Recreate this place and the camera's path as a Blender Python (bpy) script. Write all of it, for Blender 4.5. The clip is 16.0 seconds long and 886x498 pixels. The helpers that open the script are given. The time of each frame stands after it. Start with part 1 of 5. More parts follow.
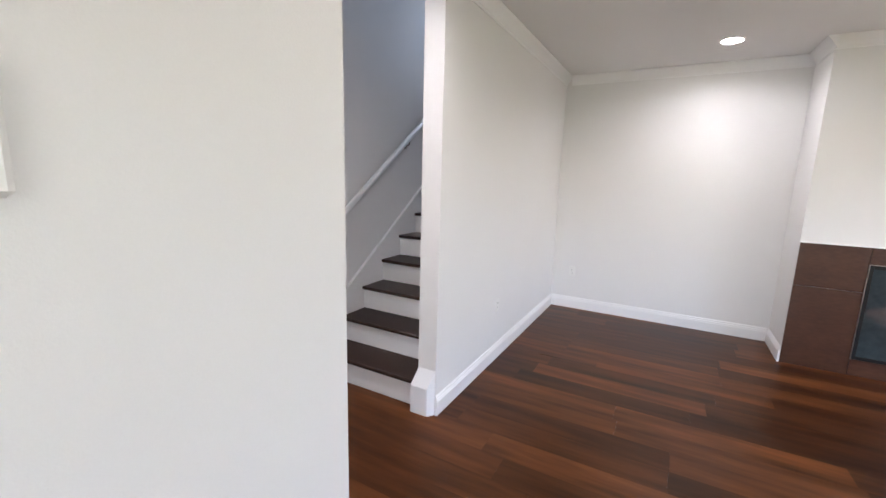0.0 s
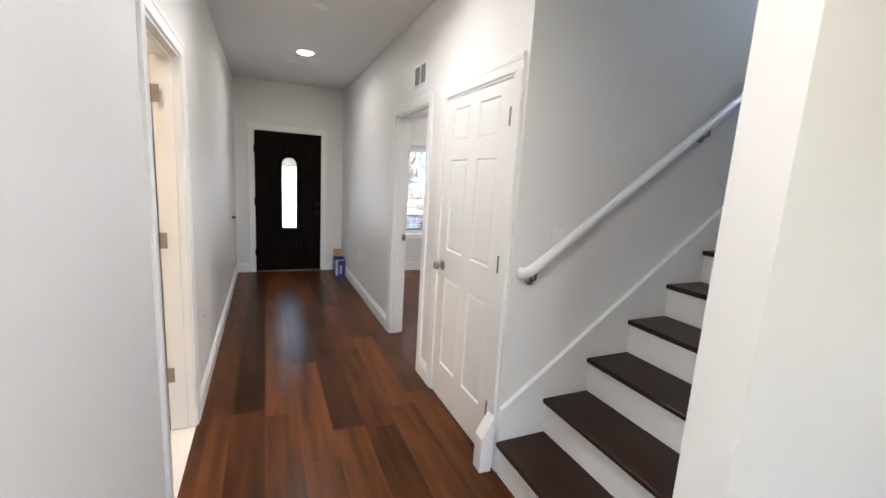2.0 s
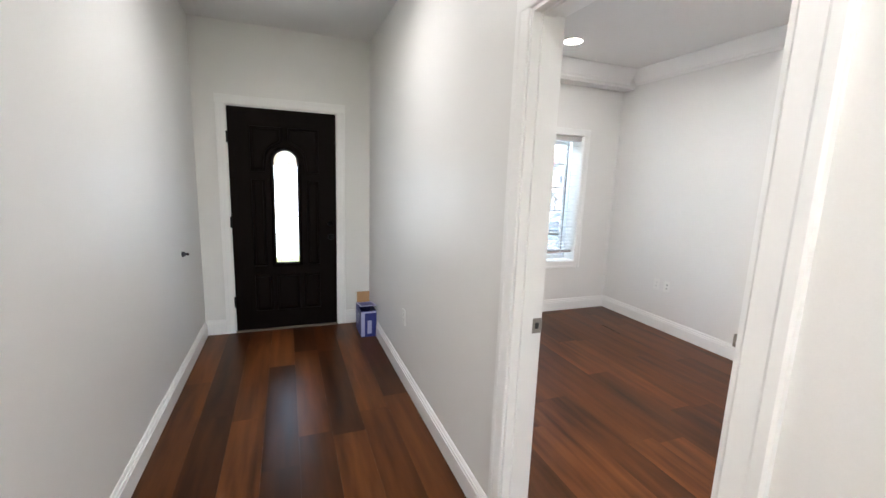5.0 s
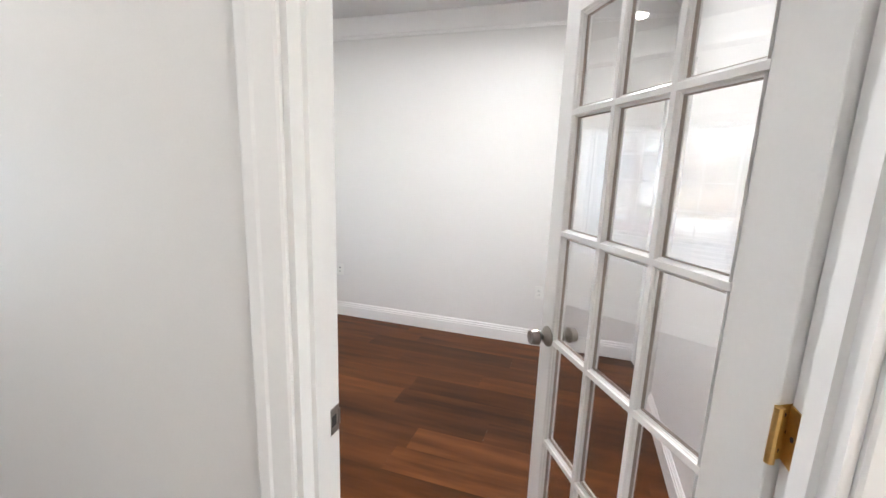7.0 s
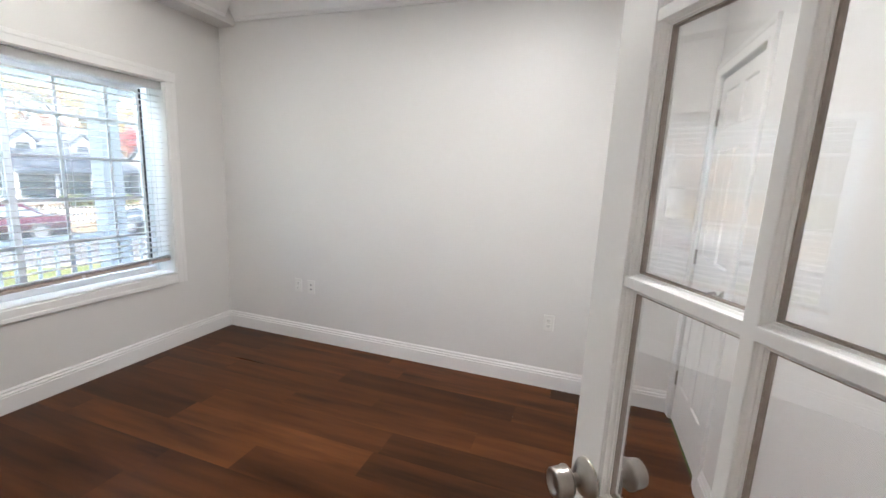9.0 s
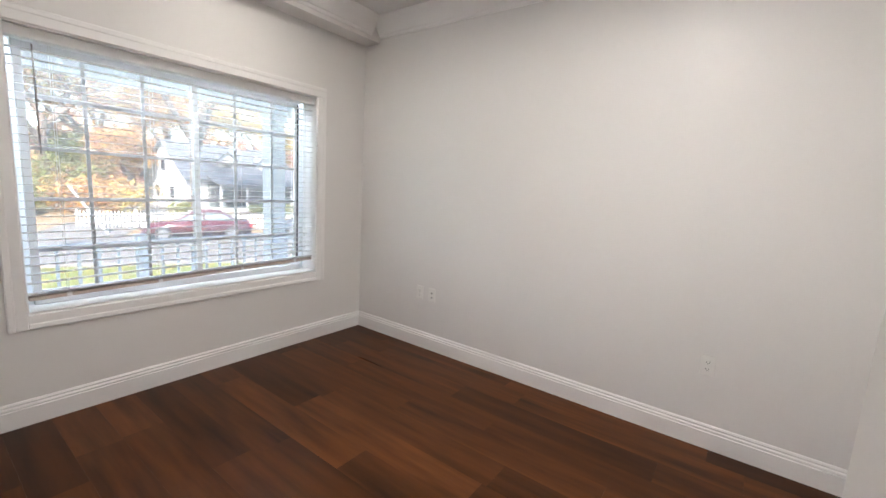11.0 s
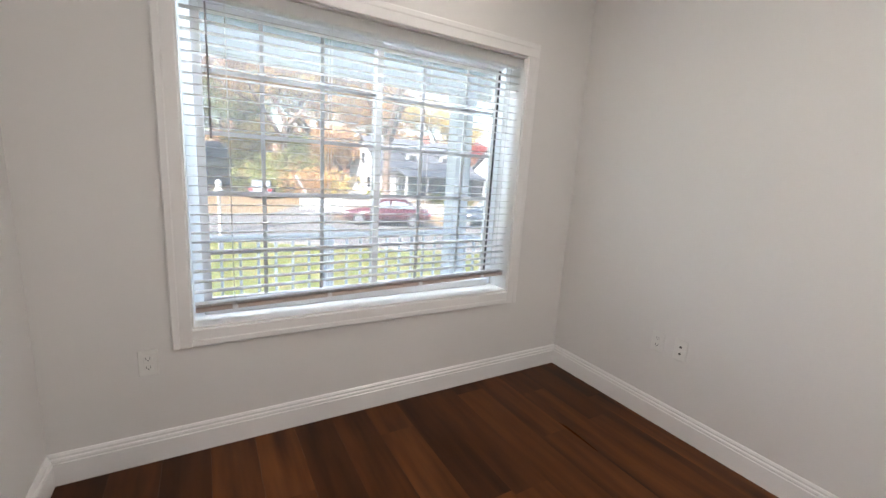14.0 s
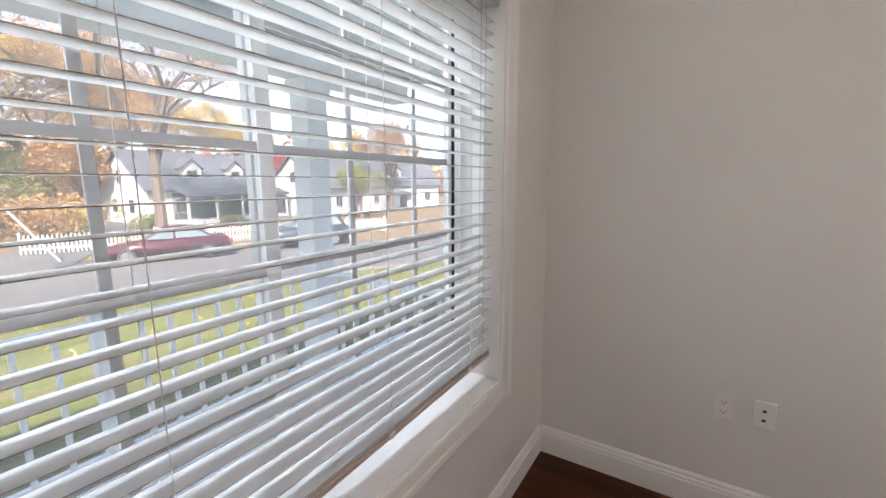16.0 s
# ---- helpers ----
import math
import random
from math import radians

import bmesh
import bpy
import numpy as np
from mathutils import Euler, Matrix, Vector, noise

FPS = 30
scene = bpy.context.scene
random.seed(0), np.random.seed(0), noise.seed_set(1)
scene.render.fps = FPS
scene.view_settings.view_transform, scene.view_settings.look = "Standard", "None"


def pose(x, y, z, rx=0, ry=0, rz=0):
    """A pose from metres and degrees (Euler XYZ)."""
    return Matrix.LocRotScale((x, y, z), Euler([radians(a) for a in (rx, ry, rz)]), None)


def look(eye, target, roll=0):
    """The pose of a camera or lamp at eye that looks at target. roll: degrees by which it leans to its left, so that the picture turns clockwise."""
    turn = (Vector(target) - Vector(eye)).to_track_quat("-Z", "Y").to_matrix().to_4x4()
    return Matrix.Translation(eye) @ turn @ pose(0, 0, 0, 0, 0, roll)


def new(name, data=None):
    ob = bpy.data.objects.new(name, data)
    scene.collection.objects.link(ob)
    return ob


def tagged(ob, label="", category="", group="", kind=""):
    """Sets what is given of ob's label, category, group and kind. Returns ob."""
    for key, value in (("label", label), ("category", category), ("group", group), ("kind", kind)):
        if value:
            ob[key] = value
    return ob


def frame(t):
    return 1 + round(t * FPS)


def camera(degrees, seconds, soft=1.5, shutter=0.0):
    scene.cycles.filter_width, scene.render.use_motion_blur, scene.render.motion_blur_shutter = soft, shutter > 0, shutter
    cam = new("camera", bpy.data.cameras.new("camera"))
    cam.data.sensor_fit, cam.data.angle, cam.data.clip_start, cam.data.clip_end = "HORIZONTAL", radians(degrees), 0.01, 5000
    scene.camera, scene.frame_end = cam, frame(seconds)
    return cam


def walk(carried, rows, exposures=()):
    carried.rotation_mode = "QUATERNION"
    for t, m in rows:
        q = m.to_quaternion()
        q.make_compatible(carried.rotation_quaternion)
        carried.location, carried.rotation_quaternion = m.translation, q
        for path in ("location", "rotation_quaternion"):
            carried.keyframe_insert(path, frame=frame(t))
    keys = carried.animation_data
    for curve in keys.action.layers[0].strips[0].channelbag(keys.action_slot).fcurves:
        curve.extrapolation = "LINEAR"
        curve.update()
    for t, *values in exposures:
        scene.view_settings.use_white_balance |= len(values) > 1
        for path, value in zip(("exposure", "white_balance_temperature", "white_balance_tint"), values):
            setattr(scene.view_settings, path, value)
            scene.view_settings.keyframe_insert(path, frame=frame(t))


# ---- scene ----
cam = camera(94.7, 16.0)
PATH = [
    (0, (0.101, -0.030, 1.567), (-0.853, 1.693, 1.218), 1.64),
    (0.5, (0.116, 0.273, 1.552), (-1.030, 1.874, 1.199), 2.33),
    (1, (-0.011, 0.578, 1.546), (-1.438, 1.932, 1.187), 2.58),
    (1.5, (-0.282, 0.827, 1.544), (-1.898, 1.955, 1.201), 3.01),
    (2, (-0.575, 1.053, 1.529), (-2.379, 1.847, 1.192), 3.40),
    (2.5, (-0.896, 1.187, 1.516), (-2.796, 1.716, 1.185), 3.22),
    (3, (-1.360, 1.253, 1.500), (-3.294, 1.653, 1.183), 3.21),
    (3.2, (-1.524, 1.269, 1.513), (-3.461, 1.654, 1.200), 3.52),
    (5.3, (-3.200, 1.395, 1.488), (-4.961, 2.281, 1.150), 1.45),
    (5.5, (-3.309, 1.409, 1.485), (-4.975, 2.464, 1.150), 1.54),
    (6, (-3.604, 1.459, 1.491), (-4.874, 2.967, 1.156), 0.67),
    (6.5, (-3.781, 1.492, 1.500), (-4.592, 3.284, 1.136), 0.99),
    (7, (-3.827, 1.586, 1.486), (-4.431, 3.454, 1.106), 1.98),
    (7.5, (-3.828, 1.778, 1.474), (-4.408, 3.657, 1.107), 2.56),
    (8, (-3.843, 1.939, 1.470), (-4.382, 3.832, 1.112), 2.75),
    (8.2, (-3.870, 2.002, 1.467), (-4.386, 3.900, 1.106), 2.82),
    (10.3, (-3.975, 2.440, 1.374), (-4.970, 4.150, 1.077), 3.32),
    (10.5, (-3.993, 2.429, 1.366), (-5.039, 4.107, 1.070), 3.45),
    (11, (-4.012, 2.420, 1.368), (-5.179, 4.017, 1.072), 3.37),
    (11.5, (-3.998, 2.436, 1.367), (-5.290, 3.933, 1.067), 3.13),
    (12, (-4.005, 2.475, 1.371), (-5.427, 3.846, 1.056), 2.89),
    (12.5, (-4.097, 2.514, 1.365), (-5.615, 3.773, 1.036), 2.94),
    (13, (-4.322, 2.627, 1.364), (-5.914, 3.786, 1.015), 3.43),
    (13.5, (-4.587, 2.704, 1.360), (-6.219, 3.802, 0.997), 3.90),
    (14, (-4.913, 2.866, 1.356), (-6.600, 3.868, 0.972), 3.61),
    (14.5, (-5.278, 2.922, 1.358), (-6.954, 3.938, 0.956), 3.21),
    (15, (-5.675, 2.959, 1.365), (-7.270, 4.101, 0.974), 2.78),
    (15.5, (-6.047, 3.071, 1.358), (-7.479, 4.413, 0.974), 1.11),
    (16, (-6.286, 3.157, 1.373), (-7.350, 4.820, 1.053), -0.27),
]
SKY, SUN = 0.074, 3.2
HALL_W, LIVING_W, ROOM_W, BATH_W = 0.8, 0.85, 2.1, 1.5
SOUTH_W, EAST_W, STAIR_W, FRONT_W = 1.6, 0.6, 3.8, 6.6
DOOR_W = 0.22
EXPOSURES = [(0, 3.76, 5950, 17), (0.5, 3.86, 6050, 16), (1.0, 3.84, 6100, 15), (1.5, 3.9, 6150, 13), (3.2, 4.02, 6100, 10), (5.3, 4.44, 6050, 9), (6.3, 4.52, 6050, 10), (8.2, 4.2, 5950, 8), (10.3, 3.96, 6450, 12), (13, 3.84, 6450, 12), (14.4, 3.75, 6600, 12), (15, 3.68, 7100, 14), (15.5, 3.54, 7200, 14), (16, 3.28, 6850, 17)]
walk(cam, [(t, look(eye, target, roll)) for t, eye, target, roll in PATH], EXPOSURES)

# ---- light ----
world = bpy.data.worlds.new("world")
scene.world = world
world.use_nodes = True
wn = world.node_tree.nodes
sky = wn.new("ShaderNodeTexSky")
sky.sky_type = "NISHITA"
sky.sun_disc = False
SUN_DIR = Vector((-0.60, 0.80, -1.0)).normalized()
sky.sun_elevation = math.asin(-SUN_DIR.z)
sky.sun_rotation = math.atan2(-SUN_DIR.x, -SUN_DIR.y)
wn["Background"].inputs[1].default_value = SKY
world.node_tree.links.new(sky.outputs[0], wn["Background"].inputs[0])
sun = new("sun", bpy.data.lights.new("sun", "SUN"))
sun.data.energy, sun.data.angle, sun.data.color = SUN, radians(0.5), (1.0, 0.95, 0.87)
sun.matrix_world = look((0, 0, 30), Vector((0, 0, 30)) + SUN_DIR)


# ---- materials ----
def mat(name, base, rough=0.5, metal=0.0, var=0.06, scale=3.0, fine=60.0, bump=0.02, spec=0.5, stretch=(1, 1, 1), coat=0.0, rand=0.0):
    """A surface with tint variation at two scales and fine relief."""
    m = bpy.data.materials.new(name)
    m.use_nodes = True
    n, l = m.node_tree.nodes, m.node_tree.links
    b = n["Principled BSDF"]
    tc = n.new("ShaderNodeTexCoord")
    mp = n.new("ShaderNodeMapping")
    mp.inputs["Scale"].default_value = stretch
    l.new(tc.outputs["Object"], mp.inputs[0])
    big, small = n.new("ShaderNodeTexNoise"), n.new("ShaderNodeTexNoise")
    big.inputs["Scale"].default_value, small.inputs["Scale"].default_value = scale, fine
    big.inputs["Detail"].default_value, small.inputs["Detail"].default_value = 4, 3
    for x in (big, small):
        l.new(mp.outputs[0], x.inputs[0])
    add = n.new("ShaderNodeMath")
    add.operation = "ADD"
    l.new(big.outputs[0], add.inputs[0])
    l.new(small.outputs[0], add.inputs[1])
    rng = n.new("ShaderNodeMapRange")
    rng.inputs[1].default_value, rng.inputs[2].default_value = 0.6, 1.4
    rng.inputs[3].default_value, rng.inputs[4].default_value = 1 - var, 1 + var
    l.new(add.outputs[0], rng.inputs[0])
    last = rng.outputs[0]
    if rand:
        info = n.new("ShaderNodeObjectInfo")
        r2 = n.new("ShaderNodeMapRange")
        r2.inputs[3].default_value, r2.inputs[4].default_value = 1 - rand, 1 + rand
        l.new(info.outputs["Random"], r2.inputs[0])
        mu = n.new("ShaderNodeMath")
        mu.operation = "MULTIPLY"
        l.new(last, mu.inputs[0])
        l.new(r2.outputs[0], mu.inputs[1])
        last = mu.outputs[0]
    mix = n.new("ShaderNodeVectorMath")
    mix.operation = "SCALE"
    mix.inputs[0].default_value = base
    l.new(last, mix.inputs["Scale"])
    l.new(mix.outputs[0], b.inputs["Base Color"])
    b.inputs["Roughness"].default_value, b.inputs["Metallic"].default_value = rough, metal
    b.inputs["Specular IOR Level"].default_value, b.inputs["Coat Weight"].default_value = spec, coat
    if bump:
        bp = n.new("ShaderNodeBump")
        bp.inputs["Strength"].default_value, bp.inputs["Distance"].default_value = min(1.0, bump * 10), 0.002
        l.new(small.outputs[0], bp.inputs["Height"])
        l.new(bp.outputs[0], b.inputs["Normal"])
    return m


def emit(name, colour, strength):
    m = bpy.data.materials.new(name)
    m.use_nodes = True
    b = m.node_tree.nodes["Principled BSDF"]
    b.inputs["Base Color"].default_value = (*colour, 1)
    b.inputs["Emission Color"].default_value, b.inputs["Emission Strength"].default_value = (*colour, 1), strength
    return m


def glass(name, tint=(1, 1, 1), face=0.06):
    """A clear pane: it lets light straight through and mirrors by its angle."""
    m = bpy.data.materials.new(name)
    m.use_nodes = True
    n, l = m.node_tree.nodes, m.node_tree.links
    n.remove(n["Principled BSDF"])
    tr, gl, lw, mx = (n.new("ShaderNode" + k) for k in ("BsdfTransparent", "BsdfGlossy", "LayerWeight", "MixShader"))
    tr.inputs[0].default_value, lw.inputs[0].default_value, gl.inputs["Roughness"].default_value = (*tint, 1), 0.5, 0.0
    pw, ma = n.new("ShaderNodeMath"), n.new("ShaderNodeMath")
    pw.operation, ma.operation = "POWER", "MULTIPLY_ADD"
    pw.inputs[1].default_value, ma.inputs[1].default_value, ma.inputs[2].default_value = 5.0, 1 - face, face
    l.new(lw.outputs["Facing"], pw.inputs[0])
    l.new(pw.outputs[0], ma.inputs[0])
    l.new(ma.outputs[0], mx.inputs[0])
    l.new(tr.outputs[0], mx.inputs[1])
    l.new(gl.outputs[0], mx.inputs[2])
    l.new(mx.outputs[0], n["Material Output"].inputs[0])
    return m


def wood_floor():
    """Walnut-brown laminate: a tone of its own for each plank, long grain, a satin coat."""
    m = mat("walnut_laminate", (0.073, 0.0236, 0.0068), 0.34, 0, 0.8, 0.9, 3.4, 0.004, 0.15, (0.5, 4.5, 4.5), 0.0, 0.56)
    n, l = m.node_tree.nodes, m.node_tree.links
    info, mp = n.new("ShaderNodeObjectInfo"), n["Mapping"]
    k = n.new("ShaderNodeVectorMath")
    k.operation = "SCALE"
    k.inputs[0].default_value = (37, 91, 13)
    l.new(info.outputs["Random"], k.inputs["Scale"])
    l.new(k.outputs[0], mp.inputs["Location"])
    b = n["Principled BSDF"]
    rr = n.new("ShaderNodeMapRange")
    rr.inputs[3].default_value, rr.inputs[4].default_value = 0.24, 0.38
    l.new(n["Noise Texture"].outputs[0], rr.inputs[0])
    l.new(rr.outputs[0], b.inputs["Roughness"])
    return m


M_WALL = mat("off_white_wall_paint", (0.745, 0.73, 0.71), 0.42, 0, 0.018, 1.3, 260, 0.012, 0.4)
M_CEIL = mat("flat_ceiling_paint", (0.74, 0.73, 0.715), 0.85, 0, 0.02, 1.1, 200, 0.01, 0.2)
M_TRIM = mat("white_semigloss_trim_paint", (0.825, 0.815, 0.80), 0.33, 0, 0.015, 4, 90, 0.004)
M_DOOR = mat("white_door_paint", (0.82, 0.81, 0.79), 0.36, 0, 0.015, 3, 120, 0.006)
M_FLOOR = wood_floor()
M_SUB = mat("floor_underlay", (0.02, 0.012, 0.008), 0.8)
M_TREAD = mat("dark_stained_tread", (0.024, 0.0105, 0.0065), 0.36, 0, 0.3, 3, 40, 0.01, 0.2, (0.8, 8, 8))
M_TILE = mat("white_floor_tile", (0.72, 0.71, 0.69), 0.25, 0, 0.04, 5, 60, 0.003)
M_NICKEL = mat("brushed_nickel", (0.33, 0.30, 0.27), 0.28, 1, 0.06, 20, 200, 0.003)
M_BRASS = mat("polished_brass", (0.74, 0.50, 0.18), 0.38, 1, 0.1, 30, 150, 0.003)
M_RECESS_SHADE = mat("recess_shade", (0.34, 0.285, 0.245), 0.8, 0, 0.2, 20, 90, 0.01)
M_DARKMETAL = mat("dark_grey_bumper", (0.07, 0.075, 0.085), 0.35, 0.4, 0.08)
M_GLASS = glass("clear_pane", face=0.11)
def hazed_glass():
    """The front window's panes: clear, darkened, with a pale haze mixed in for glare."""
    m = glass("hazed_pane", (0.76, 0.76, 0.765))
    n, l = m.node_tree.nodes, m.node_tree.links
    tl, mx = n.new("ShaderNodeBsdfTranslucent"), n.new("ShaderNodeMixShader")
    tl.inputs[0].default_value, mx.inputs[0].default_value = (0.93, 0.95, 0.96, 1), 0.06
    l.new(n["Mix Shader"].outputs[0], mx.inputs[1])
    l.new(tl.outputs[0], mx.inputs[2])
    l.new(mx.outputs[0], n["Material Output"].inputs[0])
    return m


M_HAZED = hazed_glass()
M_PLATE = mat("white_plastic", (0.78, 0.77, 0.74), 0.35, 0, 0.01, 10, 90, 0)
M_SLOT = mat("dark_slot", (0.03, 0.03, 0.03), 0.6)
M_LAMP = emit("lamp_lens", (1.0, 0.93, 0.84), 8.5)
M_BLIND = mat("white_faux_wood_slat", (0.87, 0.86, 0.845), 0.4, 0, 0.02, 6, 60, 0.004, 0.5, (8, 1, 8))
M_CARD = mat("brown_cardboard", (0.42, 0.25, 0.12), 0.8, 0, 0.08, 12, 90, 0.01)
M_BLUEBOX = mat("printed_blue_carton", (0.025, 0.03, 0.20), 0.42, 0, 0.15, 9, 60, 0.004)
M_LILAC = mat("pale_lilac_print", (0.42, 0.42, 0.62), 0.45, 0, 0.1, 12, 60, 0.0)
M_ESPRESSO = mat("espresso_door_stain", (0.0062, 0.0036, 0.0029), 0.5, 0, 0.3, 5, 50, 0.01, 0.05, (6, 6, 0.6))
M_BROWNTILE = mat("brown_stone_tile", (0.062, 0.026, 0.015), 0.3, 0, 0.3, 3, 20, 0.004, 0.3, (1, 1, 3), 0, 0.16)
M_BLACK = mat("black_metal", (0.006, 0.006, 0.0065), 0.5, 0.0, 0.1, 3, 60, 0.01, 0.2)


# ---- building helpers ----
def box(bm, x0, x1, y0, y1, z0, z1, bevel=0.0):
    r = bmesh.ops.create_cube(bm, size=1, matrix=Matrix.Translation(((x0 + x1) / 2, (y0 + y1) / 2, (z0 + z1) / 2)) @ Matrix.Diagonal((x1 - x0, y1 - y0, z1 - z0, 1)))
    if bevel:
        bmesh.ops.bevel(bm, geom=list({e for v in r["verts"] for e in v.link_edges}), offset=bevel, segments=1, affect="EDGES")
    return bm


def boxes(*rows, bevel=0.0):
    bm = bmesh.new()
    for r in rows:
        box(bm, *r, bevel=bevel)
    return bm


def tube(bm, a, b, r0, r1=None, sides=10):
    a, b = Vector(a), Vector(b)
    d = b - a
    bmesh.ops.create_cone(bm, cap_ends=True, segments=sides, radius1=r0, radius2=r0 if r1 is None else r1, depth=d.length, matrix=Matrix.Translation((a + b) / 2) @ d.to_track_quat("Z", "Y").to_matrix().to_4x4())
    return bm


def prism(bm, outline, axis, a, b):
    """The outline (pairs in the plane square to axis) drawn out from a to b along axis."""
    def p(u, v, w):
        return {"x": (w, u, v), "y": (u, w, v), "z": (u, v, w)}[axis]
    lo = [bm.verts.new(p(u, v, a)) for u, v in outline]
    hi = [bm.verts.new(p(u, v, b)) for u, v in outline]
    n = len(outline)
    for i in range(n):
        bm.faces.new((lo[i], lo[(i + 1) % n], hi[(i + 1) % n], hi[i]))
    bm.faces.new(list(reversed(lo)))
    bm.faces.new(hi)
    bmesh.ops.recalc_face_normals(bm, faces=bm.faces)
    return bm


def lathe(bm, profile, m=Matrix(), sides=20):
    """Rings of (radius, height) about z, closed at both ends, moved by m."""
    rings = [[bm.verts.new(m @ Vector((r * math.cos(2 * math.pi * i / sides), r * math.sin(2 * math.pi * i / sides), h))) for i in range(sides)] for r, h in profile]
    for a, b in zip(rings, rings[1:]):
        for i in range(sides):
            bm.faces.new((a[i], a[(i + 1) % sides], b[(i + 1) % sides], b[i]))
    bm.faces.new(list(reversed(rings[0])))
    bm.faces.new(rings[-1])
    bmesh.ops.recalc_face_normals(bm, faces=bm.faces)
    return bm


def mesh(name, bm, material, smooth=False):
    me = bpy.data.meshes.new(name)
    bm.to_mesh(me)
    bm.free()
    me.materials.append(material)
    if smooth:
        me.shade_smooth()
    return me


def part(name, bm, material, parent, label="", smooth=False, m=None):
    ob = new(name, bm if isinstance(bm, bpy.types.Mesh) else mesh(name, bm, material, smooth))
    ob.parent = parent
    if m is not None:
        ob.matrix_local = m
    return tagged(ob, label)


def thing(name, m, label, category, group="", kind=""):
    ob = tagged(new(name), label, category, group, kind)
    ob.empty_display_size = 0.1
    ob.matrix_world = m
    return ob


def solid(name, bm, material, label, category, kind="", group="", smooth=False):
    return tagged(new(name, mesh(name, bm, material, smooth)), label, category, group, kind)


# ---- the large structure ----
CEIL = 2.75


def wall(name, bm, label="off-white painted wall", material=M_WALL):
    return solid(name, bm, material, label, "wall", "structure")


wall("wall_hall_south", prism(boxes((-7.13, -3.16, 0.535, 0.655, 0, CEIL), (-3.16, -2.46, 0.535, 0.655, 2.07, CEIL)), [(-2.46, 0.535), (-0.552, 0.535), (-0.552, 0.68), (-2.46, 0.655)], "z", 0, CEIL), "off-white painted hallway wall with a bathroom doorway")
wall("wall_living_west", boxes((-0.71, -0.552, -3.0, 0.535, 0, CEIL)), "off-white painted wall end beside the hallway")
wall("wall_front_hall", boxes((-7.28, -7.13, 0.535, 0.905, 0, CEIL), (-7.28, -7.13, 1.84, 2.28, 0, CEIL), (-7.28, -7.13, 0.905, 1.84, 2.075, CEIL)), "off-white painted wall round the front door")
wall("wall_hall_north", boxes((-7.13, -4.289, 2.16, 2.28, 0, CEIL), (-3.48, -3.149, 2.16, 2.28, 0, CEIL), (-2.346, -2.24, 2.16, 2.28, 0, CEIL), (-4.289, -3.48, 2.16, 2.28, 2.065, CEIL), (-3.149, -2.346, 2.16, 2.28, 2.048, CEIL)), "off-white painted hallway wall with two doorways")
wall("wall_stair_west", boxes((-2.36, -2.24, 2.28, 7.2, 0, 5.4)), "off-white painted wall along the stairs")
wall("wall_stair_east", boxes((-1.257, -1.122, 2.13, 5.06, 0, CEIL), (-1.257, -1.122, 5.06, 7.2, 0, 5.4), (-1.257, -1.122, 2.28, 5.06, CEIL, 5.4)), "off-white painted partition wall ending beside the stairs")
wall("wall_stair_header", boxes((-2.36, -1.14, 2.16, 2.28, CEIL, 5.4)))
wall("wall_stair_north", boxes((-2.24, -1.257, 7.2, 7.32, 0, 3.7), (-2.24, -2.1, 7.2, 7.32, 3.7, 5.0), (-1.43, -1.257, 7.2, 7.32, 3.7, 5.0), (-2.24, -1.257, 7.2, 7.32, 5.0, 5.4)))
wall("wall_front_room", boxes((-7.16, -6.915, 2.28, 2.795, 0, CEIL), (-7.16, -6.915, 4.557, 5.2, 0, CEIL), (-7.16, -6.915, 2.795, 4.557, 0, 0.594), (-7.16, -6.915, 2.795, 4.557, 2.035, CEIL)), "off-white painted wall with a wide window")
wall("wall_room_north", boxes((-6.915, -3.15, 5.06, 5.2, 0, CEIL)))
wall("wall_room_east", boxes((-3.27, -3.15, 2.28, 4.36, 0, CEIL), (-3.27, -3.15, 4.98, 5.06, 0, CEIL), (-3.27, -3.15, 4.36, 4.98, 2.06, CEIL)))
wall("wall_living_north", boxes((-1.122, 3.6, 5.06, 5.2, 0, CEIL)))
wall("wall_living_east", boxes((3.6, 3.72, -3.0, 0.2, 0, CEIL), (3.6, 3.72, 2.6, 5.2, 0, CEIL), (3.6, 3.72, 0.2, 2.6, 0, 0.4), (3.6, 3.72, 0.2, 2.6, 2.2, CEIL)))
wall("wall_living_south", boxes((-0.71, 0.6, -3.12, -3.0, 0, CEIL), (2.8, 3.72, -3.12, -3.0, 0, CEIL), (0.6, 2.8, -3.12, -3.0, 2.1, CEIL), (0.6, 2.8, -3.12, -3.0, 0, 0.5)))
wall("wall_bath", boxes((-3.42, -3.30, -1.3, 0.535, 0, CEIL), (-1.5, -1.38, -1.3, 0.535, 0, CEIL), (-3.42, -1.38, -1.42, -1.3, 0, CEIL)))
wall("wall_closet", boxes((-3.15, -2.36, 3.0, 3.1, 0, CEIL)))
solid("ceiling_hall_and_living", boxes((-7.28, 3.72, 0.535, 2.16, CEIL, CEIL + 0.1), (-1.14, 3.72, 2.16, 5.2, CEIL, CEIL + 0.1), (-0.71, 3.72, -3.12, 0.535, CEIL, CEIL + 0.1)), M_CEIL, "flat white painted ceiling", "ceiling", "structure")
solid("ceiling_room", boxes((-7.16, -2.36, 2.28, 5.2, CEIL, CEIL + 0.1)), M_CEIL, "flat white painted bedroom ceiling", "ceiling", "structure")
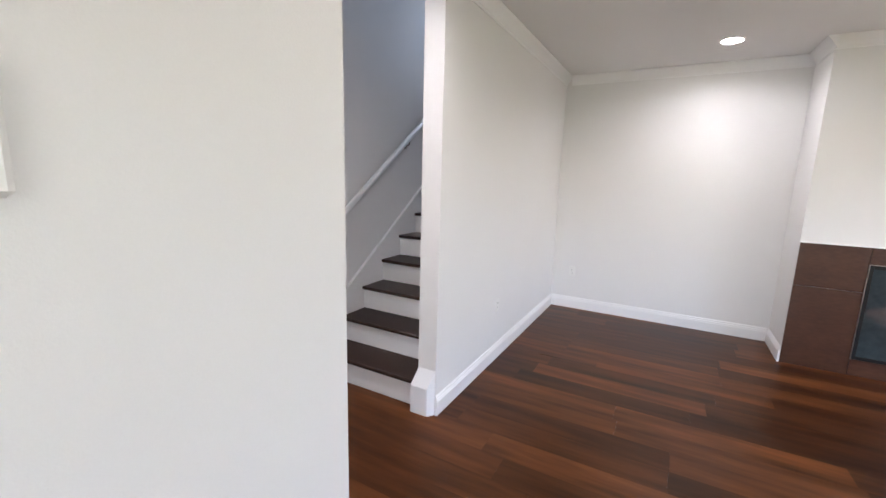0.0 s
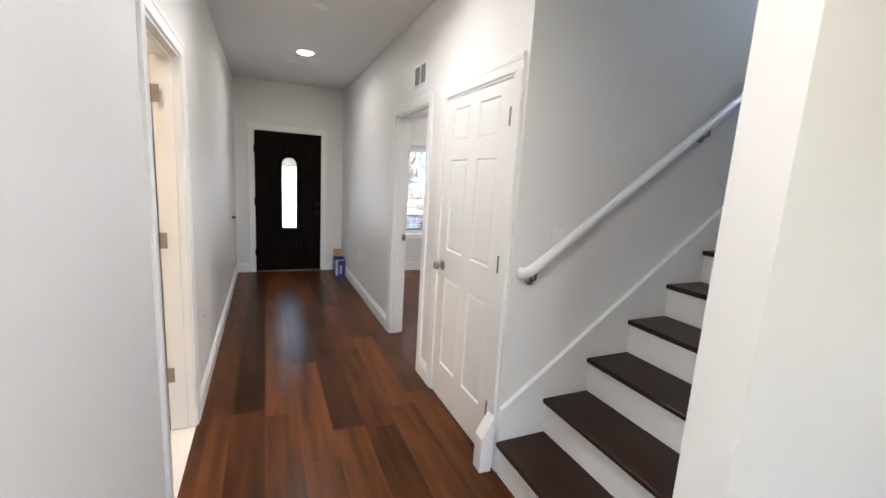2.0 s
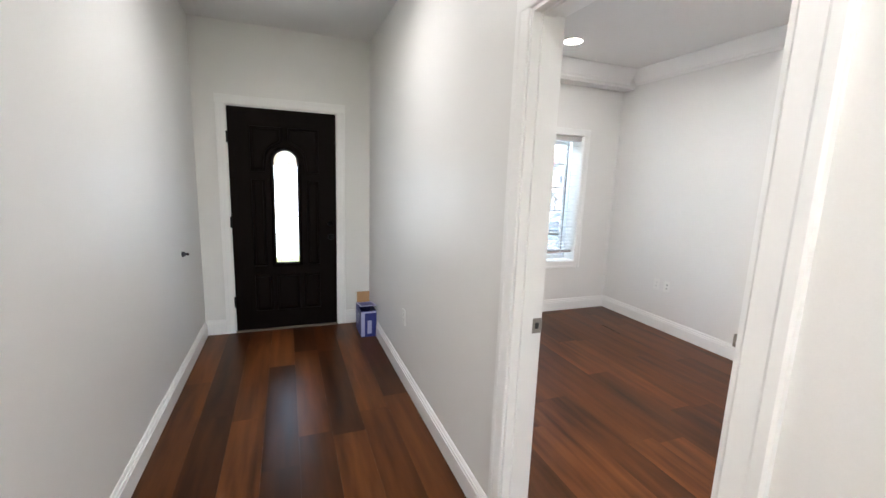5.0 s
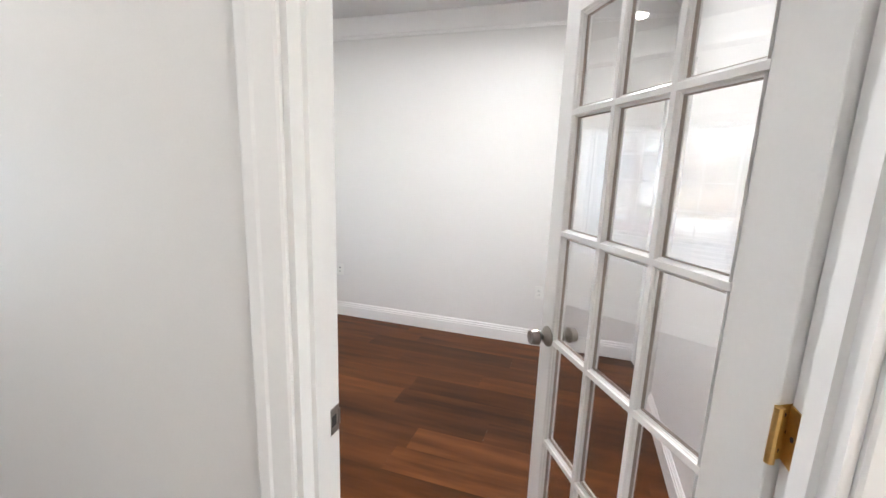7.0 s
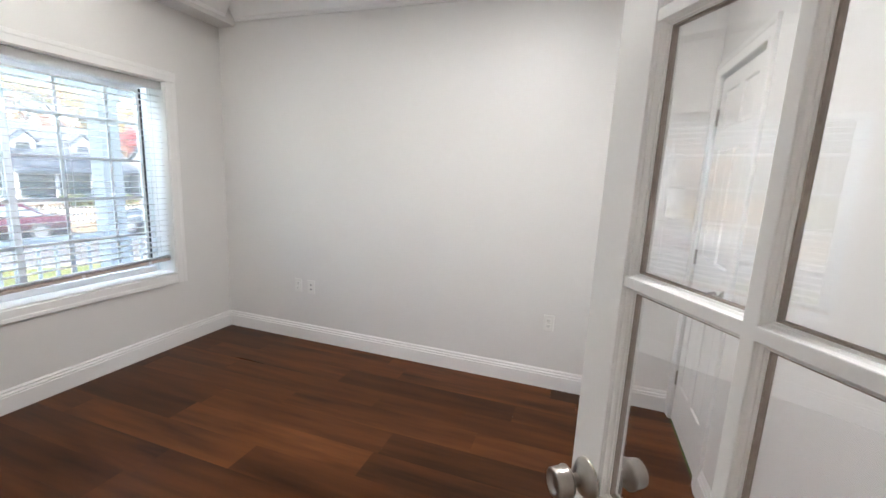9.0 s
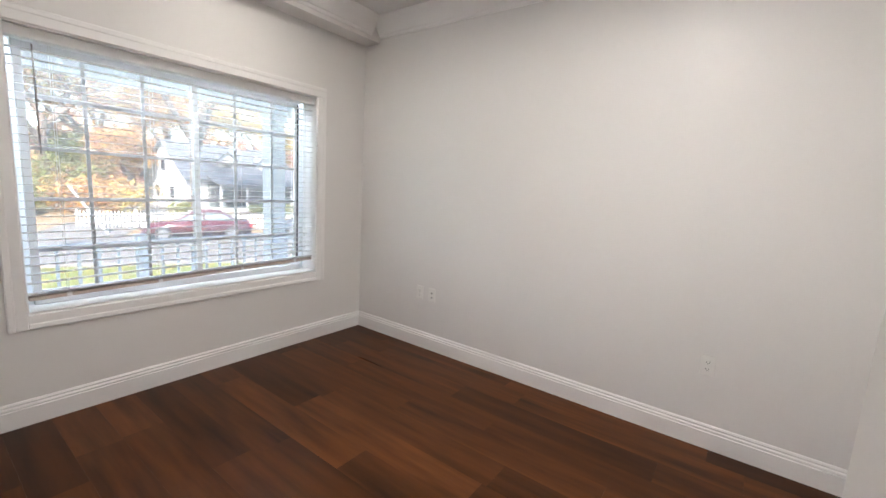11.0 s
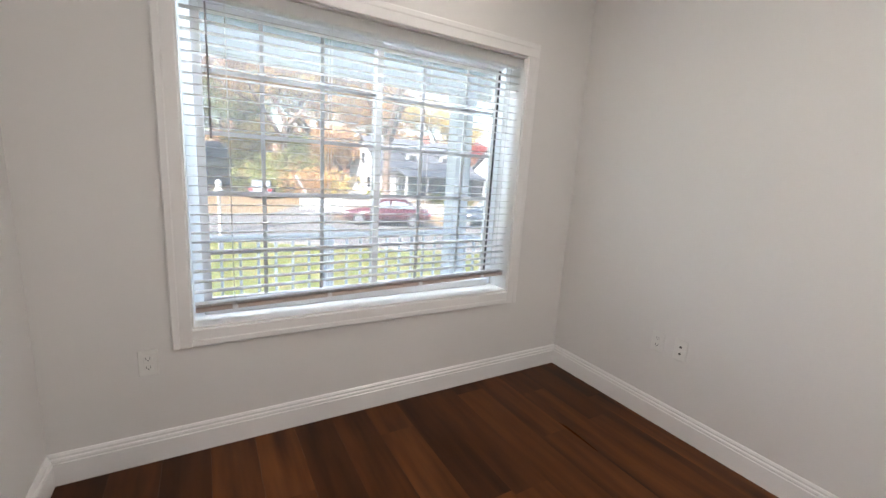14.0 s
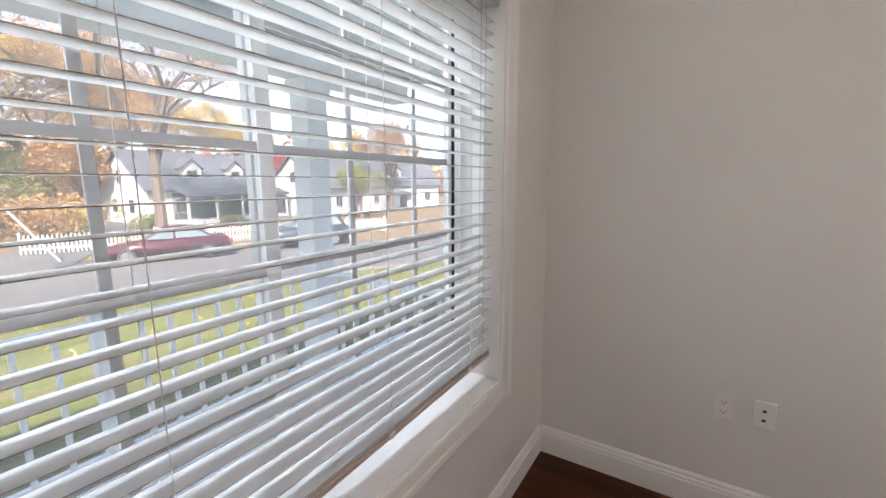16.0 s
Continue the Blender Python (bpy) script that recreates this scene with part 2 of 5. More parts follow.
solid("ceiling_bath", boxes((-3.42, -1.38, -1.42, 0.535, CEIL, CEIL + 0.1)), M_CEIL, "flat white painted ceiling", "ceiling", "structure")
solid("ceiling_stairs", boxes((-2.36, -1.14, 2.16, 7.32, 5.4, 5.5)), M_CEIL, "flat white painted ceiling", "ceiling", "structure")
solid("soffit", boxes((-6.915, -6.745, 2.28, 5.06, 2.565, CEIL - 0.002)), M_WALL, "boxed soffit along the window wall", "soffit", "structure")

floor = solid("floor", boxes((-7.13, 3.6, 0.655, 2.16, -0.1, -0.012), (-1.14, 3.6, 2.16, 5.06, -0.1, -0.012), (-0.59, 3.6, -3.0, 0.655, -0.1, -0.012), (-6.915, -3.27, 2.28, 5.06, -0.1, -0.012), (-4.289, -3.48, 2.16, 2.28, -0.1, -0.012), (-2.24, -1.257, 2.16, 7.2, -0.1, -0.012), (-3.149, -2.36, 2.16, 3.0, -0.1, -0.012)), M_SUB, "dark walnut-brown laminate plank floor", "floor", "structure")
solid("floor_bath", boxes((-3.30, -1.5, -1.3, 0.655, -0.1, -0.004)), M_TILE, "white tiled bathroom floor", "floor", "structure")

BASE = ((0, 0), (0.016, 0), (0.016, 0.097), (0.0115, 0.099), (0.0115, 0.1035), (0.0145, 0.107), (0.0125, 0.115), (0.0075, 0.118), (0.0075, 0.124), (0.0095, 0.128), (0.004, 0.138), (0, 0.139))


def run(name, outline, axis, a, b, at, side, material, label, category):
    """A moulding along x or y: outline pairs are (out from the wall, height)."""
    return solid(name, prism(bmesh.new(), [(at + side * u, v) for u, v in outline], axis, a, b), material, label, category, "structure")


for axis, a, b, at, side in (
    ("x", -7.114, -4.369, 2.16, -1), ("x", -3.40, -3.229, 2.16, -1),
    ("x", -7.114, -3.24, 0.655, 1), 
    ("y", 0.671, 0.822, -7.13, 1), ("y", 1.923, 2.144, -7.13, 1), ("y", -3.0, 0.68, -0.552, 1),
    ("x", -6.899, -3.286, 5.06, -1), ("y", 2.28, 5.06, -6.915, 1), ("x", -6.899, -4.369, 2.28, 1), ("x", -3.40, -3.286, 2.28, 1),
    ("y", 2.28, 4.28, -3.27, -1),
    ("x", -1.106, 1.084, 5.06, -1), ("y", 2.13, 5.06, -1.122, 1), ("y", 4.50, 5.044, 1.10, -1),
):
    run("baseboard", BASE, axis, a, b, at, side, M_TRIM, "white painted baseboard with a stepped cap", "baseboard")

end_board = run("baseboard", BASE, "x", 0, 1.828, 0, 1, M_TRIM, "white painted baseboard with a stepped cap", "baseboard")
end_board.matrix_world = pose(-2.38, 0.656, 0, 0, 0, 0.75)

CROWN = ((0, 2.60), (0.010, 2.60), (0.014, 2.622), (0.024, 2.628), (0.052, 2.672), (0.075, 2.704), (0.086, 2.716), (0.098, 2.736), (0.098, 2.7485), (0, 2.7485))
CROWN_SMALL = tuple((u * 0.66, CEIL - 0.0015 - (2.7485 - v) * 0.66) for u, v in CROWN)
for outline, axis, a, b, at, side in ((CROWN, "x", -6.74, -3.27, 5.06, -1), (CROWN, "y", 2.38, 4.96, -6.745, 1), (CROWN, "x", -6.74, -3.27, 2.28, 1), (CROWN, "y", 2.38, 4.96, -3.27, -1),
                                      (CROWN_SMALL, "x", -1.06, 1.10, 5.06, -1), (CROWN_SMALL, "y", 2.13, 5.06, -1.122, 1), (CROWN_SMALL, "y", 4.45, 4.99, 1.10, -1)):
    run("crown_moulding", outline, axis, a, b, at, side, M_TRIM, "white painted crown moulding under the ceiling", "moulding")

CASE = ((0, 0), (0.010, 0), (0.013, 0.005), (0.0145, 0.046), (0.0175, 0.052), (0.0185, 0.072), (0.015, 0.078), (0, 0.078))


def casing(name, axis, lo, hi, top, at, side, bottom=None):
    """A moulded casing round an opening; its legs, head and apron are parts."""
    c = thing(name, Matrix(), "white painted moulded casing round an opening", "casing", "", "structure")
    b0 = 0 if bottom is None else bottom - 0.078
    other = "y" if axis == "x" else "x"
    for edge, s in ((lo, -1), (hi, 1)):
        pts = [(edge + s * v, at + side * u) if axis == "x" else (at + side * u, edge + s * v) for u, v in CASE]
        part("casing_leg", prism(bmesh.new(), pts, "z", b0, top), M_TRIM, c)
    part("casing_head", prism(bmesh.new(), [(at + side * u, top + v) for u, v in CASE], axis, lo - 0.078, hi + 0.078), M_TRIM, c)
    if bottom is not None:
        part("casing_apron", prism(bmesh.new(), [(at + side * u * 0.98, bottom - v) for u, v in CASE], axis, lo - 0.0005, hi + 0.0005), M_TRIM, c)
    return c


def jamb(axis, lo, hi, top, a, b, stop=None):
    """Lining of a doorway from a to b through the wall, with a stop strip."""
    c = thing("door_jamb", Matrix(), "white painted door lining", "door frame", "", "structure")
    t = 0.012
    rows = [(lo - 0.001, lo + t, a, b, 0, top), (hi - t, hi + 0.001, a, b, 0, top), (lo + t, hi - t, a, b, top - t, top + 0.001)]
    if stop:
        rows += [(lo + t, lo + t + 0.011, *stop, 0, top - t), (hi - t - 0.011, hi - t, *stop, 0, top - t), (lo + t + 0.011, hi - t - 0.011, *stop, top - t - 0.011, top - t)]
    if axis == "y":
        rows = [(r[2], r[3], r[0], r[1], r[4], r[5]) for r in rows]
    for r in rows:
        part("lining_board", boxes(r), M_TRIM, c)
    return c


jamb("x", -4.289, -3.48, 2.065, 2.157, 2.283, (2.19, 2.235))
casing("casing_french_hall", "x", -4.291, -3.478, 2.067, 2.16, -1)
casing("casing_french_room", "x", -4.291, -3.478, 2.067, 2.28, 1)
jamb("x", -3.149, -2.346, 2.048, 2.157, 2.283, (2.205, 2.25))
casing("casing_closet", "x", -3.151, -2.344, 2.05, 2.16, -1)
jamb("x", -3.16, -2.46, 2.07, 0.532, 0.658, (0.585, 0.62))
casing("casing_bath", "x", -3.162, -2.458, 2.072, 0.655, 1)
casing("casing_front_door", "y", 0.903, 1.842, 2.077, -7.13, 1)
casing("casing_room_closet", "y", 4.36, 4.98, 2.06, -3.27, -1)
casing("casing_window", "y", 2.797, 4.555, 2.033, -6.915, 1, 0.594)


# ---- doors ----
def knob(parent, x, y, z, side, material, name="knob"):
    """A lathed door knob that stands out along y (side -1 or +1)."""
    m = Matrix.Translation((x, y, z)) @ Matrix.Rotation(radians(-90 * side), 4, "X")
    k = part(name, lathe(bmesh.new(), ((0.015, 0.0), (0.011, 0.008), (0.0105, 0.024), (0.013, 0.029), (0.022, 0.033), (0.0262, 0.037), (0.0268, 0.041), (0.0252, 0.0425), (0.0235, 0.058), (0.0232, 0.0615), (0.0215, 0.063), (0.0175, 0.063), (0.015, 0.0585), (0.006, 0.0575)), m), material, parent, "", True)
    part("rose", lathe(bmesh.new(), ((0.034, 0.0), (0.034, 0.003), (0.0325, 0.006), (0.027, 0.0095), (0.024, 0.0135), (0.016, 0.016), (0.013, 0.019)), m), material, k, "", True)
    return k


def hinge(parent, x, y, z, material, leaf=(0.032, 0.0)):
    h = part("hinge", tube(bmesh.new(), (x, y, z - 0.045), (x, y, z + 0.045), 0.0075), material, parent)
    part("leaf", boxes((x - leaf[0], x + leaf[1], y - 0.0015, y + 0.0015, z - 0.043, z + 0.043)), material, h)
    return h


def panel_slab(door, w, h, t, material, cols, rows, y0=0.0):
    """Six-panel door leaf: stiles and rails round raised and fielded panels. Local x across, y through, z up."""
    xs = [0] + [v for c in cols for v in c] + [w]
    zs = [0.008] + [v for r in rows for v in r] + [h]
    bm = bmesh.new()
    for i in range(0, len(xs), 2):
        box(bm, xs[i], xs[i + 1], y0, y0 + t, 0.008, h)
    for c in cols:
        for j in range(0, len(zs), 2):
            box(bm, c[0], c[1], y0, y0 + t, zs[j], zs[j + 1])
    part("leaf_frame", bm, material, door)
    for c in cols:
        for r in rows:
            bm = bmesh.new()
            d, b = 0.009, 0.026
            for f, s in ((y0, 1), (y0 + t, -1)):
                o = [(c[0], r[0]), (c[1], r[0]), (c[1], r[1]), (c[0], r[1])]
                inn = [(c[0] + b, r[0] + b), (c[1] - b, r[0] + b), (c[1] - b, r[1] - b), (c[0] + b, r[1] - b)]
                m1 = [(c[0] + 0.008, r[0] + 0.008), (c[1] - 0.008, r[0] + 0.008), (c[1] - 0.008, r[1] - 0.008), (c[0] + 0.008, r[1] - 0.008)]
                v0 = [bm.verts.new((x, f, z)) for x, z in o]
                v1 = [bm.verts.new((x, f + s * d, z)) for x, z in m1]
                v2 = [bm.verts.new((x, f + s * 0.003, z)) for x, z in inn]
                for p, q in ((v0, v1), (v1, v2)):
                    for i in range(4):
                        bm.faces.new((p[i], p[(i + 1) % 4], q[(i + 1) % 4], q[i]))
                bm.faces.new(v2)
            bmesh.ops.recalc_face_normals(bm, faces=bm.faces)
            part("panel", bm, material, door)


SIX_ROWS = ((0.262, 0.876), (1.066, 1.656), (1.765, 1.967))

closet_door = thing("door_closet", pose(-3.136, 2.158, 0), "closed white six-panel closet door in the hallway", "door", "", "structure")
panel_slab(closet_door, 0.777, 2.028, 0.035, M_DOOR, ((0.103, 0.331), (0.447, 0.674)), SIX_ROWS)
knob(closet_door, 0.064, 0, 0.95, -1, M_NICKEL)
for z in (0.30, 1.11, 1.85):
    hinge(closet_door, 0.781, -0.004, z, M_NICKEL, (0.012, 0.008))

bath_door = thing("door_bath", pose(-3.143, 0.518, 0, 0, 0, -92), "open white six-panel bathroom door", "door", "", "structure")
panel_slab(bath_door, 0.676, 2.045, 0.035, M_DOOR, ((0.105, 0.30), (0.376, 0.571)), SIX_ROWS, -0.035)
knob(bath_door, 0.615, -0.035, 0.945, -1, M_NICKEL)
knob(bath_door, 0.615, 0, 0.945, 1, M_NICKEL)
for z in (0.35, 1.12, 1.87):
    h = part("hinge", tube(bmesh.new(), (-0.004, 0.004, z - 0.045), (-0.004, 0.004, z + 0.045), 0.0075), M_NICKEL, bath_door)
    part("leaf", boxes((-0.05, -0.004, 0.012, 0.015, z - 0.043, z + 0.043)), M_NICKEL, h)

room_closet_door = thing("door_room_closet", pose(-3.262, 4.973, 0, 0, 0, -90), "closed white six-panel bedroom closet door", "door", "", "structure")
panel_slab(room_closet_door, 0.606, 2.04, 0.035, M_DOOR, ((0.09, 0.27), (0.336, 0.516)), SIX_ROWS)
for z in (0.28, 1.05, 1.84):
    hinge(room_closet_door, -0.004, -0.004, z, M_NICKEL, (0.004, 0.012))
knob(room_closet_door, 0.55, 0, 0.945, -1, M_NICKEL)


def french_door():
    d = thing("door_french", pose(-3.484, 2.292, 0, 0, 0, 120.6), "open white fifteen-pane french door with clear glass", "door", "", "structure")
    w, t, h = 0.767, 0.035, 2.045
    gx, gz = (0.108, 0.302, 0.496, 0.69), (0.25, 0.602, 0.955, 1.308, 1.661, 1.93)
    y0, y1 = 0.0, t
    part("stile", boxes((0, gx[0], y0, y1, 0.008, h), bevel=0.002), M_DOOR, d)
    part("stile", boxes((gx[3], w, y0, y1, 0.008, h), bevel=0.002), M_DOOR, d)
    part("rail", boxes((gx[0], gx[3], y0, y1, 0.008, gz[0])), M_DOOR, d)
    part("rail", boxes((gx[0], gx[3], y0, y1, gz[-1], h)), M_DOOR, d)
    half = ((0.0145, 0.0135), (0.0145, 0.0118), (0.0118, 0.0112), (0.0118, 0.0088), (0.0092, 0.0068), (0.008, 0.004), (0.008, 0.0016), (0.007, 0.0008))
    bead = lambda c: [(c - u, y) for u, y in half] + [(c + u, y) for u, y in reversed(half)] + [(c + u, t - y) for u, y in half] + [(c - u, t - y) for u, y in reversed(half)]
    edge = lambda c, s: [(c + s * (u - 0.0005), y) for u, y in half] + [(c + s * (u - 0.0005), t - y) for u, y in reversed(half)] + [(c - s * 0.001, t - 0.002), (c - s * 0.001, 0.002)]
    for x in gx[1:3]:
        part("muntin", prism(bmesh.new(), bead(x), "z", gz[0], gz[-1]), M_DOOR, d)
    for z in gz[1:5]:
        part("muntin", prism(bmesh.new(), [(y, u) for u, y in bead(z)], "x", gx[0], gx[3]), M_DOOR, d)
    for x, sd in ((gx[0], 1), (gx[3], -1)):
        part("glazing_bead", prism(bmesh.new(), edge(x, sd), "z", gz[0], gz[-1]), M_DOOR, d)
    for z, sd in ((gz[0], 1), (gz[-1], -1)):
        part("glazing_bead", prism(bmesh.new(), [(y, u) for u, y in edge(z, sd)], "x", gx[0], gx[3]), M_DOOR, d)
    for i in range(3):
        for j in range(5):
            pane = part("pane", boxes((gx[i] + 0.006, gx[i + 1] - 0.006, t / 2 - 0.0015, t / 2 + 0.0015, gz[j] + 0.006, gz[j + 1] - 0.006)), M_GLASS, d)
            a0, a1, c0, c1 = gx[i] + 0.0135, gx[i + 1] - 0.0135, gz[j] + 0.0135, gz[j + 1] - 0.0135
            # Dark strip round each pane paints the shadow line in the recess.
            part("recess_strip", boxes((a0, a0 + 0.003, 0.0135, t - 0.0135, c0, c1), (a1 - 0.003, a1, 0.0135, t - 0.0135, c0, c1), (a0 + 0.003, a1 - 0.003, 0.0135, t - 0.0135, c0, c0 + 0.003), (a0 + 0.003, a1 - 0.003, 0.0135, t - 0.0135, c1 - 0.003, c1)), M_RECESS_SHADE, pane, "dark strip drawing the shadow line round the pane")
    knob(d, 0.716, 0, 0.965, -1, M_NICKEL)
    knob(d, 0.716, t, 0.965, 1, M_NICKEL)
    part("latch_plate", boxes((w - 0.0005, w + 0.0015, 0.006, t - 0.006, 0.937, 0.993)), M_NICKEL, d)
    for z in (0.28, 1.112, 1.83):
        hg = part("hinge", tube(bmesh.new(), (-0.006, t + 0.004, z - 0.046), (-0.006, t + 0.004, z + 0.046), 0.007), M_BRASS, d, "tarnished brass hinge")
        part("leaf", boxes((-0.0025, -0.0005, 0.002, t + 0.002, z - 0.046, z + 0.046)), M_BRASS, hg)
        part("leaf", boxes((-3.4945, -3.4925, 2.232, 2.283, z - 0.046, z + 0.046)), M_BRASS, hg, m=pose(-3.484, 2.292, 0, 0, 0, 120.6).inverted())
        for dz in (-0.03, 0.0, 0.03):
            part("screw", tube(bmesh.new(), (-0.0034, 0.024 if dz else 0.011, z + dz), (-0.0020, 0.024 if dz else 0.011, z + dz), 0.0042), M_DARKMETAL, hg)
            part("screw", tube(bmesh.new(), (-3.4955, 2.246 if dz else 2.262, z + dz), (-3.4940, 2.246 if dz else 2.262, z + dz), 0.0042), M_DARKMETAL, hg, m=pose(-3.484, 2.292, 0, 0, 0, 120.6).inverted())
    return d


french_door()
strike = solid("strike_plate", boxes((-4.278, -4.2755, 2.243, 2.281, 0.925, 0.985), (-4.280, -4.2745, 2.278, 2.2845, 0.937, 0.973)), M_NICKEL, "nickel strike plate on the door lining", "strike plate")
tagged(part("latch_hole", boxes((-4.2762, -4.2748, 2.254, 2.270, 0.943, 0.967)), M_SLOT, strike))

# ---- lamps ----
def recessed_light(x, y, power, colour=(1.0, 0.96, 0.92), z=CEIL, spread=155):
    d = thing("recessed_light", pose(x, y, z), "lit round recessed ceiling light with a white trim ring", "ceiling light", "recessed lights")
    bm = bmesh.new()
    lathe(bm, ((0.092, -0.0005), (0.092, -0.004), (0.084, -0.009), (0.074, -0.006), (0.072, -0.001)), Matrix(), 32)
    part("trim_ring", bm, M_TRIM, d, "", True)
    part("lens", lathe(bmesh.new(), ((0.071, -0.0075), (0.069, -0.0085)), Matrix(), 32), M_LAMP, d)
    lamp = new("recessed_lamp", bpy.data.lights.new("recessed_lamp", "AREA"))
    lamp.data.shape, lamp.data.size, lamp.data.energy, lamp.data.color, lamp.data.spread = "DISK", 0.13, power, colour, radians(spread)
    lamp.matrix_world = pose(x, y, z - 0.012)
    return d


recessed_light(-5.36, 1.455, 0.55 * HALL_W)
# Two more hallway lights, unseen, added to even out the lighting.
recessed_light(-2.9, 1.465, HALL_W)
recessed_light(-0.9, 1.465, HALL_W)
# The first is known; the rest are unseen, added to fill the room.
for x, y, k in ((0.39, 4.30, 1.0), (0.39, 1.465, 0.7), (0.39, -1.2, 0.3), (2.6, 4.0, 0.8), (2.6, 1.465, 0.7), (2.6, -1.2, 0.5)):
    recessed_light(x, y, LIVING_W * k)
# The light at x -4.45 is unseen, added to brighten the bedroom.
for x, y in ((-6.25, 3.80), (-4.45, 3.60)):
    recessed_light(x, y, ROOM_W * (0.04 if x < -6 else 1.0), spread=172)
recessed_light(-2.4, -0.4, BATH_W, (1.0, 0.72, 0.42))


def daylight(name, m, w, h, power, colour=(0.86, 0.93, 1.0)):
    """An added area lamp that stands in for the sky's light at an opening."""
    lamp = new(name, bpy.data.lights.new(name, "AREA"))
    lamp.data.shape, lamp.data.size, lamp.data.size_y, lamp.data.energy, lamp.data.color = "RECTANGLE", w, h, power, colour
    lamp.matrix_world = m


# Added fill from unseen openings south and east; no window is known there.
daylight("south_fill", look((1.7, -3.04, 1.3), (1.7, 0, 2.4)), 2.15, 1.55, SOUTH_W)
daylight("east_fill", look((3.64, 1.4, 1.3), (0, 1.4, 2.6)), 2.35, 1.75, EAST_W)
daylight("stair_window_daylight", look((-1.75, 7.22, 4.35), (-1.75, 4, 3.2)), 0.62, 1.25, STAIR_W, (0.72, 0.84, 1.0))
# Added lamp behind the door glass, for its glare along the floor.
daylight("front_door_daylight", look((-7.2, 1.38, 1.19), (-6, 1.38, 1.0)), 0.2, 1.04, DOOR_W, (0.84, 0.92, 1.0))
# Added fill lamp hidden outside above the window head, not a porch light.
daylight("front_window_fill", look((-7.46, 3.68, 2.33), (-6.95, 3.68, 0.9)), 1.9, 0.4, FRONT_W, (0.74, 0.87, 1.0))


# ---- front door ----
def ring(bm, pts, w, x0, x1):
    """A bevelled moulding that follows a closed outline of (y, z), w wide, from x0 out to x1, with the field inside it."""
    n = len(pts)
    def inset(d):
        out = []
        for i in range(n):
            p, q, r = Vector(pts[i - 1]), Vector(pts[i]), Vector(pts[(i + 1) % n])
            a, b = (q - p).normalized(), (r - q).normalized()
            na, nb = Vector((-a.y, a.x)), Vector((-b.y, b.x))
            k = (na + nb) / max(0.35, 1 + na.dot(nb))
            out.append(q + k * d)
        return out
    loops = []
    for d, x in ((0, x0), (w * 0.3, x1), (w * 0.7, x1), (w, x0 + 0.001), (w * 1.8, x0 + 0.004)):
        loops.append([bm.verts.new((x, p.x, p.y)) for p in inset(d)])
    for a, b in zip(loops, loops[1:]):
        for i in range(n):
            bm.faces.new((a[i], a[(i + 1) % n], b[(i + 1) % n], b[i]))
    bm.faces.new(loops[-1])
    bmesh.ops.recalc_face_normals(bm, faces=bm.faces)
    return bm


def frosted():
    m = bpy.data.materials.new("textured_door_glass")
    m.use_nodes = True
    n, l = m.node_tree.nodes, m.node_tree.links
    b = n["Principled BSDF"]
    b.inputs["Base Color"].default_value = (0.9, 0.94, 0.95, 1)
    b.inputs["Roughness"].default_value, b.inputs["Transmission Weight"].default_value = 0.22, 1.0
    t, bp = n.new("ShaderNodeTexNoise"), n.new("ShaderNodeBump")
    t.inputs["Scale"].default_value = 35
    bp.inputs["Strength"].default_value = 0.5
    l.new(t.outputs[0], bp.inputs["Height"])
    l.new(bp.outputs[0], b.inputs["Normal"])
    return m


